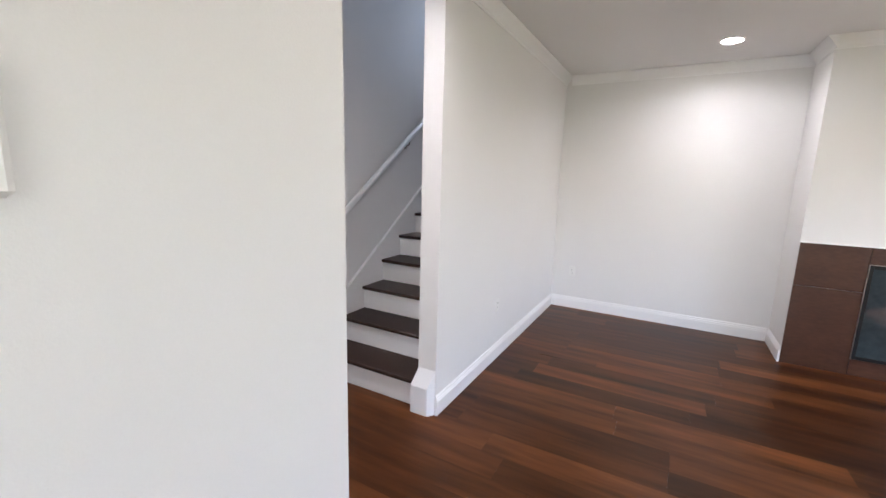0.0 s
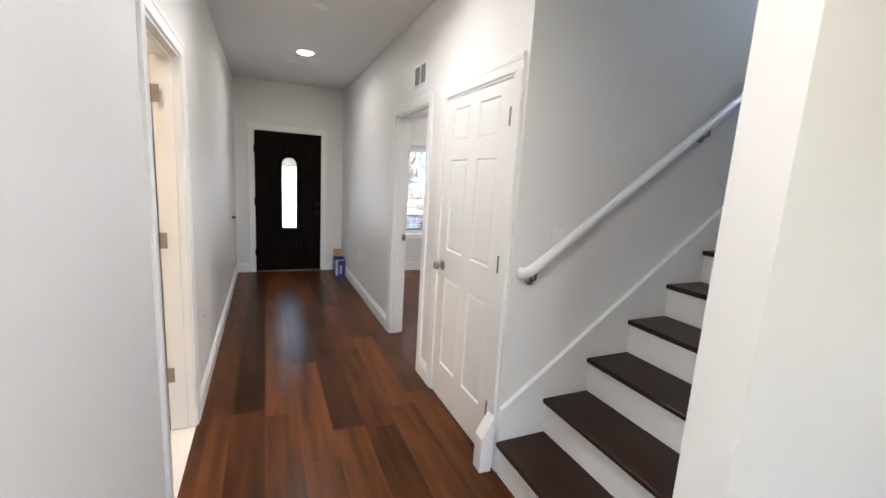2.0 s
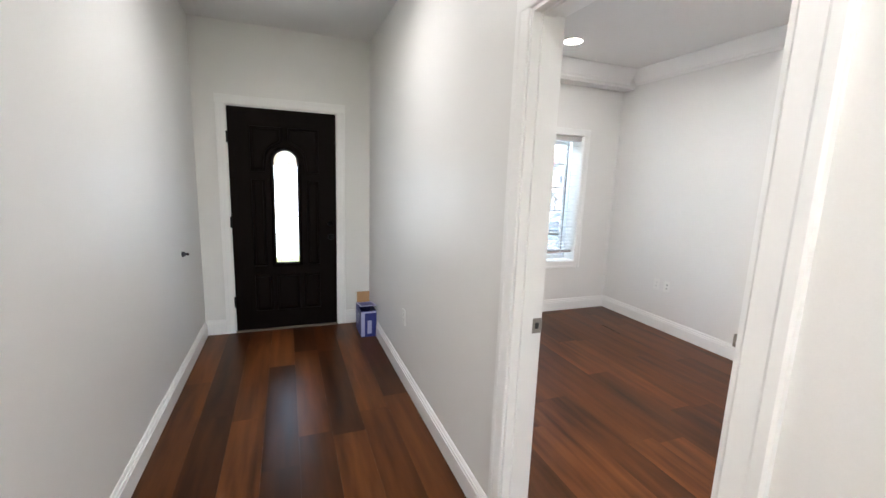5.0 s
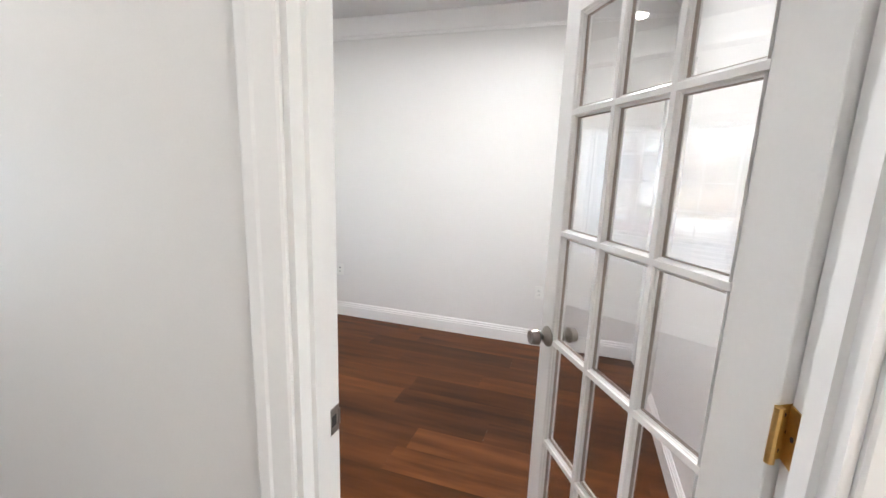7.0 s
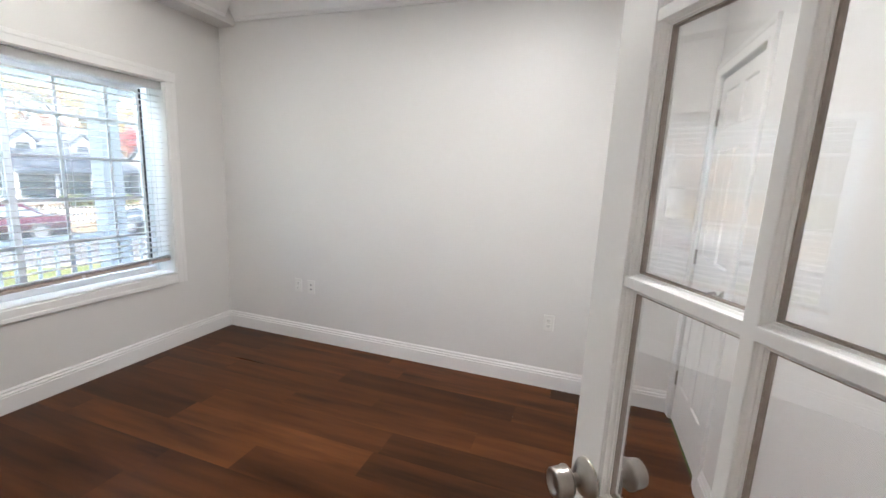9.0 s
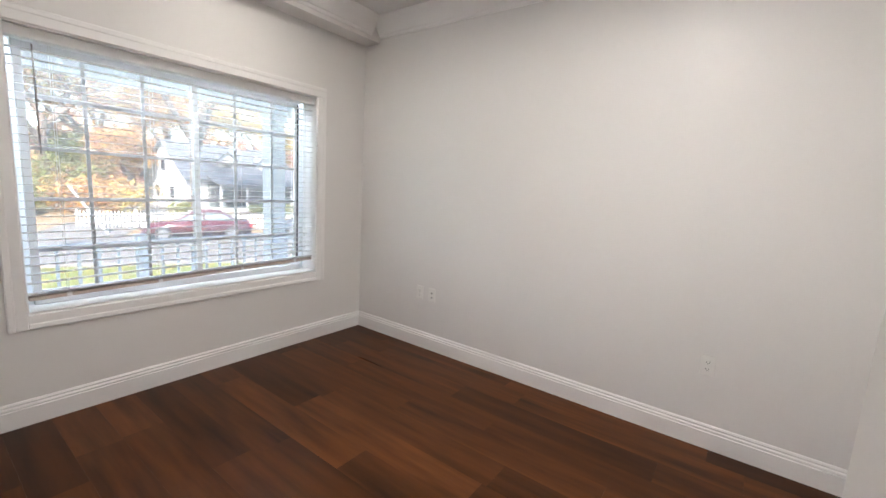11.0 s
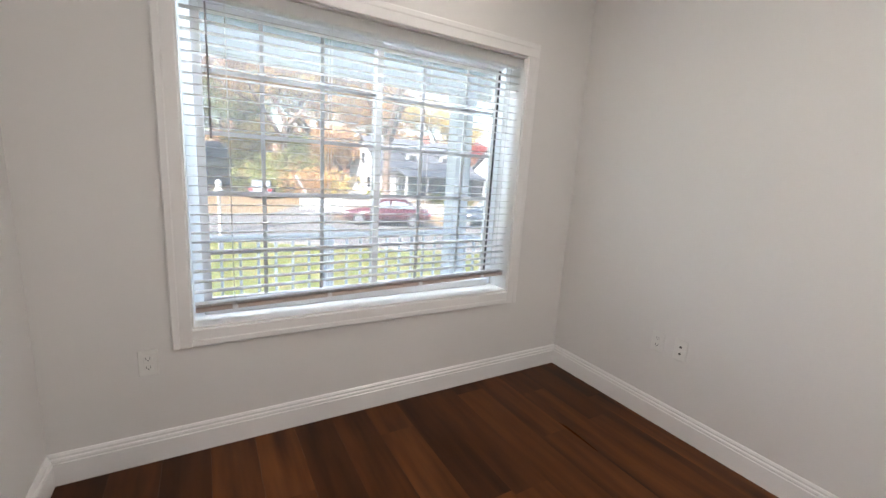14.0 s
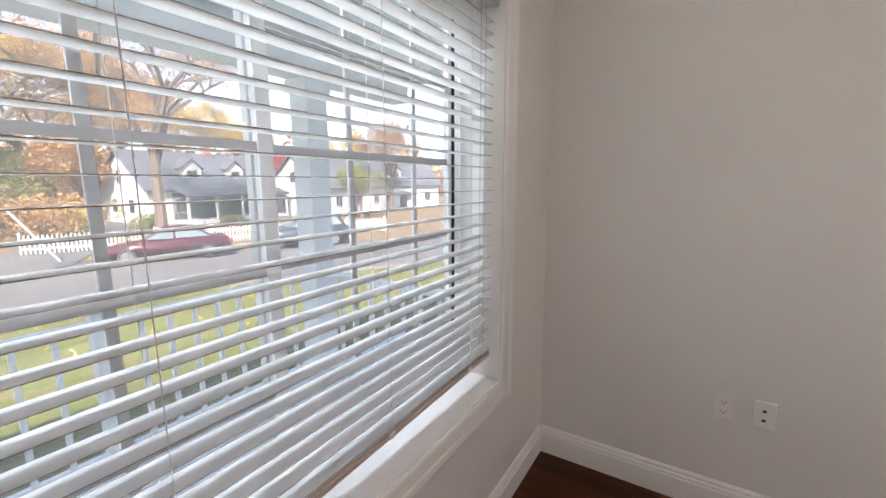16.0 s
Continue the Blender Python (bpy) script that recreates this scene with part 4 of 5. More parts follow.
n, l = M_BLIND.node_tree.nodes, M_BLIND.node_tree.links
tl, mx = n.new("ShaderNodeBsdfTranslucent"), n.new("ShaderNodeMixShader")
tl.inputs[0].default_value, mx.inputs[0].default_value = (0.90, 0.90, 0.89, 1), 0.45
l.new(n["Principled BSDF"].outputs[0], mx.inputs[1])
l.new(tl.outputs[0], mx.inputs[2])
l.new(mx.outputs[0], n["Material Output"].inputs[0])
blind = thing("window_blind", pose(-6.982, 2.812, 0), "lowered white faux-wood blind with open slats", "blind")
BW = 4.545 - 2.812
part("valance", boxes((0.028, 0.042, -0.008, BW + 0.006, 1.972, 2.026), bevel=0.004), M_BLIND, blind, "deep moulded valance")
part("headrail", boxes((-0.028, 0.027, 0.002, BW - 0.002, 1.975, 2.018)), M_BLIND, blind)
bm = prism(bmesh.new(), [(-0.025, -0.0003), (0.0, 0.0), (0.025, -0.0003), (0.0252, 0.0003), (0.025, 0.0012), (0.0, 0.0016), (-0.0247, 0.0012), (-0.0252, 0.0003)], "y", 0, BW)
slat = mesh("slat", bm, M_BLIND)
# Room-facing slat edges get a darker colour to draw the shade on them.
slat.materials.append(mat("shaded_slat_edge", (0.24, 0.18, 0.145), 0.6, 0, 0.15, 20, 90, 0.01))
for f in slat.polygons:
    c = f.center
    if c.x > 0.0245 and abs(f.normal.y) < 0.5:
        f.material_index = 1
PITCH = 0.0415
nsl = 29
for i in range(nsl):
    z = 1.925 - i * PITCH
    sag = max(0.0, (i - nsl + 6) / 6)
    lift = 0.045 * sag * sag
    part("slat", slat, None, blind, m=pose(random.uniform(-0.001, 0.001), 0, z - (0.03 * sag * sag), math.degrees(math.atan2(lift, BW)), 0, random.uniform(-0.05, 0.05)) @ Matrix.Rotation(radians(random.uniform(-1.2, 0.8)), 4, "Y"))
part("bottom_rail", boxes((-0.026, 0.026, 0, BW, -0.010, 0.010), bevel=0.004), mat("brown_bottom_rail", (0.52, 0.42, 0.36), 0.45, 0, 0.12), blind, "brown bottom rail hanging slightly askew", m=pose(0, 0, 0.662, math.degrees(math.atan2(0.042, BW)), 0, 0))
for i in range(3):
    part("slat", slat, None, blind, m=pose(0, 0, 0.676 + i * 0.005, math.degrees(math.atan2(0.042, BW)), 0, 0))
cord = mat("blind_cord", (0.75, 0.74, 0.72), 0.8, 0, 0.02)
for y in (0.16, 0.6, 1.13, 1.57):
    for x in (-0.027, 0.027):
        part("ladder_cord", tube(bmesh.new(), (x, y, 0.67 + 0.042 * y / BW), (x, y, 1.97), 0.0011, sides=6), cord, blind)
    part("cord_clip", boxes((0.02, 0.030, y - 0.012, y + 0.012, 0.654 + 0.042 * y / BW, 0.674 + 0.042 * y / BW), bevel=0.003), M_PLATE, blind)
wand = part("tilt_wand", tube(bmesh.new(), (0.036, 0.092, 1.42), (0.036, 0.09, 1.95), 0.0042, 0.0035, 8), mat("grey_wand", (0.28, 0.26, 0.25), 0.35, 0, 0.05), blind, "grey tilt wand")
for y in (1.62, 1.655):
    part("lift_cord", tube(bmesh.new(), (0.033, y, 0.78), (0.033, y, 1.96), 0.0010, sides=6), mat("grey_cord", (0.45, 0.45, 0.45), 0.7), blind)


# ---- outdoors: the ground ----
U, N = Vector((0.45, 0.893)), Vector((-0.893, 0.45))   # along the street, and away from the house


def street(a, s):
    """The plan point a metres along the street and s metres out from the house."""
    p = U * a + N * s
    return p.x, p.y


def ground_z(x, y):
    s = N.x * x + N.y * y
    for (s0, z0), (s1, z1) in zip(((-900, -0.72), (9.8, -0.74), (20.7, -1.68), (29.3, -1.86), (34, -1.86), (46, -2.0), (90, -1.2), (900, 6.0)), ((9.8, -0.74), (20.7, -1.68), (29.3, -1.86), (34, -1.86), (46, -2.0), (90, -1.2), (900, 6.0), (4000, 6.0))):
        if s < s1:
            return z0 + (z1 - z0) * (s - s0) / (s1 - s0)
    return 6.0


def turf(name, c1, c2, scale, bump):
    m = mat(name, c1, 0.9, 0, 0.3, 0.7, 40, bump, 0.1)
    n, l = m.node_tree.nodes, m.node_tree.links
    t, r = n.new("ShaderNodeTexNoise"), n.new("ShaderNodeValToRGB")
    t.inputs["Scale"].default_value, t.inputs["Detail"].default_value, t.inputs["Roughness"].default_value = scale, 6, 0.7
    r.color_ramp.elements[0].position, r.color_ramp.elements[1].position = 0.42, 0.66
    r.color_ramp.elements[0].color, r.color_ramp.elements[1].color = (*c1, 1), (*c2, 1)
    l.new(n["Texture Coordinate"].outputs["Object"], t.inputs[0])
    l.new(t.outputs[0], r.inputs[0])
    l.new(r.outputs[0], n["Vector Math"].inputs[0])
    return m


M_LAWN = turf("lawn_with_fallen_leaves", (0.088, 0.108, 0.026), (0.14, 0.125, 0.048), 2.3, 0.08)
M_LITTER = turf("dry_leaf_litter", (0.13, 0.092, 0.055), (0.18, 0.14, 0.085), 1.6, 0.08)
M_ROAD = mat("worn_asphalt", (0.10, 0.098, 0.096), 0.9, 0, 0.14, 0.5, 60, 0.04, 0.2)
bm = bmesh.new()
srow = [-900, -60, -12, 2, 9.8, 15, 20.7, 25, 29.3, 34, 46, 90, 300, 900, 3500]
arow = [-3500, -600, -120, -60, -30, -10, 0, 10, 20, 30, 45, 60, 90, 150, 600, 3500]
grid = []
for s in srow:
    row = []
    for a in arow:
        x, y = street(a, s)
        row.append(bm.verts.new((x, y, ground_z(x, y))))
    grid.append(row)
for i in range(len(srow) - 1):
    for j in range(len(arow) - 1):
        f = bm.faces.new((grid[i][j], grid[i][j + 1], grid[i + 1][j + 1], grid[i + 1][j]))
        f.material_index = 0 if srow[i] < 20 else 1
ground = solid("ground", bm, M_LAWN, "green lawn strewn with leaves, dry leaf litter past the street", "ground", "structure")
ground.data.materials.append(M_LITTER)


def strip(name, s0, s1, a0, a1, lift, material, label, category):
    bm = bmesh.new()
    n = 24
    rows = [[bm.verts.new((*street(a0 + (a1 - a0) * i / n, s), ground_z(*street(0, s)) + h)) for s, h in ((s0, -0.08), (s0, lift), (s1, lift), (s1, -0.08))] for i in range(n + 1)]
    for p, q in zip(rows, rows[1:]):
        for j in range(3):
            bm.faces.new((p[j], p[j + 1], q[j + 1], q[j]))
    bmesh.ops.recalc_face_normals(bm, faces=bm.faces)
    return solid(name, bm, material, label, category, "structure")


strip("road", 20.9, 28.9, -150, 200, 0.03, M_ROAD, "pale worn asphalt street", "road")
strip("kerb", 20.55, 20.85, -150, 200, 0.07, mat("concrete_kerb", (0.15, 0.145, 0.14), 0.85, 0, 0.1, 2, 30, 0.03), "low concrete kerb along the street", "kerb")
bm = bmesh.new()
rows = [[bm.verts.new((*street(a, s), ground_z(*street(a, s)) + 0.025)) for a in (-8.2, -4.6)] for s in (28.5, 34, 46, 60)]
for p, q in zip(rows, rows[1:]):
    bm.faces.new((p[0], p[1], q[1], q[0]))
solid("driveway", bm, M_ROAD, "asphalt driveway across the street", "driveway", "structure")

# ---- porch ----
M_PORCH = mat("white_porch_paint", (0.80, 0.81, 0.82), 0.5, 0, 0.04, 3, 60, 0.01)
M_DECK = mat("pale_grey_deck_paint", (0.74, 0.74, 0.74), 0.5, 0, 0.08, 3, 40, 0.02, 0.4, (1, 0.2, 1), 0, 0.06)
M_HAINT = mat("pale_blue_green_porch_ceiling", (0.36, 0.455, 0.455), 0.6, 0, 0.04, 2, 50, 0.01)
DECK = -0.25
porch = thing("porch", pose(-8.1, 2.5, DECK), "covered front porch with a pale deck and blue-green ceiling", "porch", "", "structure")
for i in range(14):
    part("deck_board", boxes((-1.05 + i * 0.144, -1.05 + i * 0.144 + 0.138, -5.0, 4.0, -0.03, 0), bevel=0.003), M_DECK, porch)
part("deck_skirt", boxes((-1.05, -1.0, -5.0, 4.0, -0.5, -0.031), (-1.0, 0.9, 3.95, 4.0, -0.5, -0.031)), M_PORCH, porch)
part("porch_ceiling", boxes((-1.2, 0.95, -5.2, 4.2, 2.62, 2.66)), M_HAINT, porch)
part("beam", boxes((-1.0, -0.8, -5.1, 4.1, 2.42, 2.62)), M_PORCH, porch)
part("beam", boxes((-0.8, 0.94, 3.05, 3.2, 2.42, 2.62)), M_PORCH, porch)
part("porch_roof", prism(bmesh.new(), [(-1.45, 2.661), (0.82, 2.661), (0.82, 3.3), (-1.45, 2.75)], "y", -5.3, 4.4), mat("grey_shingle", (0.10, 0.10, 0.105), 0.9, 0, 0.2, 4, 30, 0.05), porch)
# Upper front wall, out of view, added to shade the lawn.
wall("wall_upper_front", boxes((-7.28, -7.16, -3.6, 7.4, CEIL + 0.1, 5.5)), "white upper storey front wall", M_PORCH)
wall("wall_outer_front", boxes((-7.28, -7.16, -3.6, 0.535, -0.72, CEIL + 0.1), (-7.28, -7.16, 5.2, 7.4, -0.72, CEIL + 0.1)), "white outer front wall", M_PORCH)
# Roof out of view, added to cast the house's shade on the lawn.
solid("house_roof", prism(bmesh.new(), [(-7.75, 5.5), (4.3, 5.5), (-1.7, 8.1)], "y", -4.0, 7.8), mat("roof_shingle", (0.09, 0.09, 0.095), 0.9, 0, 0.2, 4, 30, 0.05), "grey shingled house roof", "roof", "structure")
# Unseen slab added to block direct sun through the south opening.
solid("sun_blocker", boxes((-0.8, 4.0, -7.5, -3.12, 2.86, 3.0)), M_PORCH, "unseen white slab that keeps the sun out of the living room", "roof", "structure")


def square_column(x, y, w, z0, z1):
    c = thing("porch_column", pose(x, y, z0), "square white porch column with a plain base and cap", "column", "porch columns")
    h, b = z1 - z0, w / 2
    part("shaft", boxes((-b, b, -b, b, 0.14, h - 0.1), bevel=0.004), M_PORCH, c)
    part("base", boxes((-b - 0.025, b + 0.025, -b - 0.025, b + 0.025, 0, 0.14), bevel=0.008), M_PORCH, c)
    part("capital", boxes((-b - 0.025, b + 0.025, -b - 0.025, b + 0.025, h - 0.1, h), bevel=0.008), M_PORCH, c)


for y in (5.43, 1.95, -1.5):
    square_column(-9.0, y, 0.2, DECK, 2.17)


def railing(name, p0, p1, label):
    """A porch rail between two plan points: rails and square balusters."""
    a, b = Vector(p0), Vector(p1)
    d = (b - a)
    r = thing(name, pose(a.x, a.y, DECK, 0, 0, math.degrees(math.atan2(d.y, d.x))), label, "railing", "porch railings")
    ln = d.length
    part("top_rail", boxes((0, ln, -0.035, 0.035, 0.872, 0.90), bevel=0.006), M_PORCH, r)
    part("sub_rail", boxes((0, ln, -0.016, 0.016, 0.85, 0.872)), M_PORCH, r)
    part("bottom_rail", boxes((0, ln, -0.022, 0.022, 0.08, 0.13), bevel=0.004), M_PORCH, r)
    n = max(2, round(ln / 0.155))
    bal = mesh("baluster", boxes((-0.0125, 0.0125, -0.0125, 0.0125, 0.13, 0.85)), M_PORCH)
    for i in range(1, n):
        part("baluster", bal, None, r, m=Matrix.Translation((ln * i / n, 0, 0)))
    return r


railing("porch_railing", (-9.0, 3.98), (-9.0, 5.32), "white porch railing with square balusters")
railing("porch_railing", (-9.0, 2.06), (-9.0, 3.90), "white porch railing with square balusters")
railing("porch_railing", (-9.0, -1.39), (-9.0, 1.84), "white porch railing with square balusters")
railing("porch_railing", (-8.89, 5.43), (-7.29, 5.43), "white porch side railing back to the house")
post = thing("rail_post", pose(-9.0, 3.94, DECK), "short white rail post with a cap", "post")
part("shaft", boxes((-0.045, 0.045, -0.045, 0.045, 0, 0.93), bevel=0.003), M_PORCH, post)
part("cap", boxes((-0.058, 0.058, -0.058, 0.058, 0.93, 0.965), bevel=0.01), M_PORCH, post)


# ---- trees ----
M_BARK = mat("grey_brown_bark", (0.13, 0.10, 0.08), 0.95, 0, 0.3, 4, 30, 0.1, 0.1, (3, 3, 0.5))


def leaf_material(name, base, var):
    m = bpy.data.materials.new(name)
    m.use_nodes = True
    n, l = m.node_tree.nodes, m.node_tree.links
    b = n["Principled BSDF"]
    g, hsv = n.new("ShaderNodeNewGeometry"), n.new("ShaderNodeHueSaturation")
    r1, r2 = n.new("ShaderNodeMapRange"), n.new("ShaderNodeMapRange")
    r1.inputs[3].default_value, r1.inputs[4].default_value = 0.5 - var, 0.5 + var
    r2.inputs[3].default_value, r2.inputs[4].default_value = 0.6, 1.5
    l.new(g.outputs["Random Per Island"], r1.inputs[0])
    l.new(g.outputs["Random Per Island"], r2.inputs[0])
    hsv.inputs["Color"].default_value = (*base, 1)
    l.new(r1.outputs[0], hsv.inputs["Hue"])
    l.new(r2.outputs[0], hsv.inputs["Value"])
    l.new(hsv.outputs[0], b.inputs["Base Color"])
    b.inputs["Roughness"].default_value = 0.7
    tr, add = n.new("ShaderNodeBsdfTranslucent"), n.new("ShaderNodeMixShader")
    l.new(hsv.outputs[0], tr.inputs[0])
    add.inputs[0].default_value = 0.4
    l.new(b.outputs[0], add.inputs[1])
    l.new(tr.outputs[0], add.inputs[2])
    l.new(add.outputs[0], n["Material Output"].inputs[0])
    return m


L_ORANGE = leaf_material("orange_autumn_leaves", (0.36, 0.20, 0.08), 0.03)
L_GOLD = leaf_material("golden_autumn_leaves", (0.42, 0.31, 0.10), 0.03)
L_GREEN = leaf_material("green_leaves", (0.18, 0.19, 0.05), 0.03)
L_RED = leaf_material("scarlet_leaves", (0.30, 0.025, 0.018), 0.015)
L_RUST = leaf_material("rust_leaves", (0.26, 0.145, 0.08), 0.03)


def leaves(spots, size, seed):
    """One mesh of small bent leaf sprays at the given spots."""
    rng = np.random.default_rng(seed)
    n = len(spots)
    p = np.asarray(spots)
    a = rng.normal(size=(n, 3)); a /= np.linalg.norm(a, axis=1)[:, None]
    b = rng.normal(size=(n, 3)); b = np.cross(a, b); b /= np.linalg.norm(b, axis=1)[:, None]
    w = (size * rng.uniform(0.5, 1.25, n))[:, None]
    quad = np.stack([p - a * w, p + b * w * 0.5, p + a * w, p - b * w * 0.5], 1).reshape(-1, 3)
    me = bpy.data.meshes.new("crown")
    me.from_pydata(quad.tolist(), [], np.arange(4 * n).reshape(n, 4).tolist())
    return me


def tree(x, y, height, spread, crown_from, leaf, n, size, seed, label, trunk=0.28, density=1.0):
    rng = random.Random(seed)
    z = ground_z(x, y) - 0.05
    t = thing("tree", pose(x, y, z), label, "tree")
    bm = bmesh.new()
    tips = []

    def grow(p, d, length, r, depth):
        q = p + d * length
        tube(bm, p, q, r, r * 0.66, 7 if depth < 2 else 5)
        if depth >= 2:
            tips.append((p, q, length))
        if depth == 4 or length < 0.5:
            return
        for _ in range(rng.choice((2, 3, 3)) if depth else 4):
            side = Vector((rng.gauss(0, 1), rng.gauss(0, 1), rng.gauss(0.15, 0.45))).normalized()
            nd = (d * (0.75 if depth else 0.9) + side * spread * (0.9 if depth else 0.8)).normalized()
            grow(p + d * length * rng.uniform(0.7, 1.0), nd, length * rng.uniform(0.62, 0.82), r * 0.6, depth + 1)

    grow(Vector((0, 0, 0)), Vector((rng.uniform(-0.05, 0.05), rng.uniform(-0.05, 0.05), 1)).normalized(), height * crown_from, trunk, 0)
    part("trunk", bm, M_BARK, t)
    spots = []
    nr = np.random.default_rng(seed)
    while len(spots) < 3.2 * n and tips:
        p, q, ln = tips[nr.integers(len(tips))]
        c = p.lerp(q, nr.uniform(0.1, 1.2))
        for _ in range(6):
            o = nr.normal(0, 0.26 * ln + 0.12, 3)
            spots.append((c.x + o[0], c.y + o[1], c.z + o[2]))
    me = leaves(spots, size * 0.66, seed)
    me.materials.append(leaf)
    part("crown", me, leaf, t)
    return t


def bush(x, y, r, h, leaf, n, size, seed, label):
    z = ground_z(x, y)
    rng = np.random.default_rng(seed)
    t = thing("bush", pose(x, y, z), label, "bush")
    lobes = [(rng.uniform(-0.6, 0.6) * r, rng.uniform(-0.6, 0.6) * r, rng.uniform(0.25, 0.75) * h, rng.uniform(0.35, 0.6)) for _ in range(9)]
    spots = []
    for _ in range(n):
        lx, ly, lz, k = lobes[rng.integers(9)]
        v = rng.normal(size=3)
        v /= np.linalg.norm(v)
        d = rng.uniform(0.55, 1.05) ** 0.5
        spots.append((lx + v[0] * r * k * d, ly + v[1] * r * k * d, max(0.02, lz + v[2] * h * k * 0.8 * d)))
    bm = bmesh.new()
    for i in range(7):
        a = 2 * math.pi * i / 7
        tube(bm, (0, 0, -0.03), (0.5 * r * math.cos(a), 0.5 * r * math.sin(a), h * 0.6), 0.03, 0.01, 5)
    part("stems", bm, M_BARK, t)
    me = leaves(spots, size, seed)
    me.materials.append(leaf)
    part("crown", me, leaf, t)


def polar(az, d):
    return -6.06 + d * math.cos(radians(az)), 3.08 + d * math.sin(radians(az))


tree(*polar(157.2, 31), 24, 0.85, 0.26, L_ORANGE, 7140, 0.114, 3, "tall half-bare autumn tree with orange leaves by the white fence", 0.36)
tree(*polar(171, 46), 33, 0.85, 0.22, L_ORANGE, 15300, 0.180, 5, "large orange autumn tree behind the leaning pole", 0.4)
tree(*polar(166, 54), 34, 0.9, 0.22, L_GOLD, 14450, 0.204, 7, "large golden autumn tree in the far yard", 0.4)
tree(*polar(-176, 40), 29, 0.85, 0.24, L_RUST, 13600, 0.168, 9, "rust-coloured autumn tree by the driveway", 0.35)
tree(*polar(177, 62), 28, 0.9, 0.2, L_GREEN, 11900, 0.204, 11, "tall green tree behind the far garage", 0.35)
tree(*polar(160, 66), 33, 0.9, 0.22, L_ORANGE, 11050, 0.228, 13, "golden tree behind the white house", 0.35)
tree(*polar(150, 70), 26, 0.9, 0.22, L_GOLD, 8500, 0.216, 15, "orange tree behind the white house", 0.35)
tree(*polar(144.4, 55), 13, 0.7, 0.2, L_RED, 7650, 0.144, 17, "scarlet maple past the street", 0.22)
tree(*polar(138, 62), 16, 0.85, 0.28, L_GOLD, 4420, 0.180, 19, "thin golden tree down the street", 0.3)
tree(*polar(134, 40), 8, 0.7, 0.24, L_GREEN, 4420, 0.108, 21, "small green tree beside the far house", 0.2)
tree(*polar(130, 48), 15, 0.85, 0.28, L_RUST, 4080, 0.150, 23, "rust-coloured tree down the street", 0.3)
tree(*polar(-170, 52), 30, 0.9, 0.24, L_ORANGE, 10200, 0.204, 25, "orange tree past the driveway", 0.35)
tree(*polar(174, 52), 24, 0.9, 0.13, L_GOLD, 9000, 0.2, 27, "golden autumn tree with low limbs beyond the driveway", 0.3)
tree(*polar(163.5, 47), 22, 0.9, 0.13, L_ORANGE, 9000, 0.19, 29, "orange autumn tree with low limbs past the fence", 0.3)
tree(*polar(168.5, 50), 20, 0.9, 0.13, L_GREEN, 6000, 0.18, 30, "yellow-green tree with low limbs past the fence", 0.3)
for az, d, r, h, lf, n, seed, lb in ((170.5, 40, 3.4, 4.2, L_GREEN, 2600, 31, "tall yellow-green shrub beside the driveway"), (167, 37, 3.2, 2.6, L_ORANGE, 2400, 33, "spreading orange shrub by the picket fence"), (164, 39, 2.6, 2.2, L_GOLD, 1800, 35, "golden shrub by the picket fence"), (173.5, 43, 3.0, 3.6, L_GREEN, 2000, 37, "yellow-green shrub beside the driveway"), (158.6, 37, 1.3, 1.3, L_GREEN, 900, 39, "clipped green shrub by the white house"), (150, 37.5, 1.2, 0.9, L_GREEN, 700, 41, "low green shrub along the porch"), (146.5, 37, 1.2, 0.9, L_GREEN, 700, 43, "low green shrub along the porch")):
    bush(*polar(az, d), r, h, lf, n, 0.13, seed, lb)

bm_spots = []
rng = np.random.default_rng(77)
for i in range(14000):
    az, d = rng.uniform(112, 205), rng.uniform(84, 130)
    x, y = polar(az, d)
    bm_spots.append((x, y, ground_z(x, y) + rng.uniform(0, 1) * (9 + 4 * math.sin(az * 0.9) + 2.5 * math.sin(az * 2.3 + d * 0.2))))
me = leaves(bm_spots, 0.95, 78)
me.materials.append(L_RUST)
tagged(new("far_woods", me), "far band of autumn woods beyond the houses", "woods", "", "stuff")

# ---- fallen leaves on the lawn ----
spots = []
for i in range(1500):
    a, s = rng.uniform(-14, 22), rng.uniform(10, 20.5)
    x, y = street(a, s)
    spots.append((x, y, ground_z(x, y) + 0.02))
me = leaves(spots, 0.05, 79)
me.materials.append(L_GOLD)
tagged(new("fallen_leaves", me), "fallen golden leaves scattered over the lawn", "leaves", "", "stuff")

# ---- houses across the street ----
M_SIDING = mat("white_clapboard", (0.46, 0.46, 0.46), 0.6, 0, 0.05, 2, 20, 0.03, 0.3, (0.2, 0.2, 6))
M_PORCH_SHADE = mat("grey_green_porch_shade", (0.085, 0.10, 0.095), 0.8, 0, 0.2, 1, 8, 0.02, 0.2)
M_SHINGLE = mat("blue_grey_shingles", (0.065, 0.073, 0.088), 0.9, 0, 0.2, 2, 12, 0.06)
M_WINDARK = mat("dark_window_glass", (0.03, 0.035, 0.045), 0.1, 0, 0.2, 1, 5, 0, 0.7)


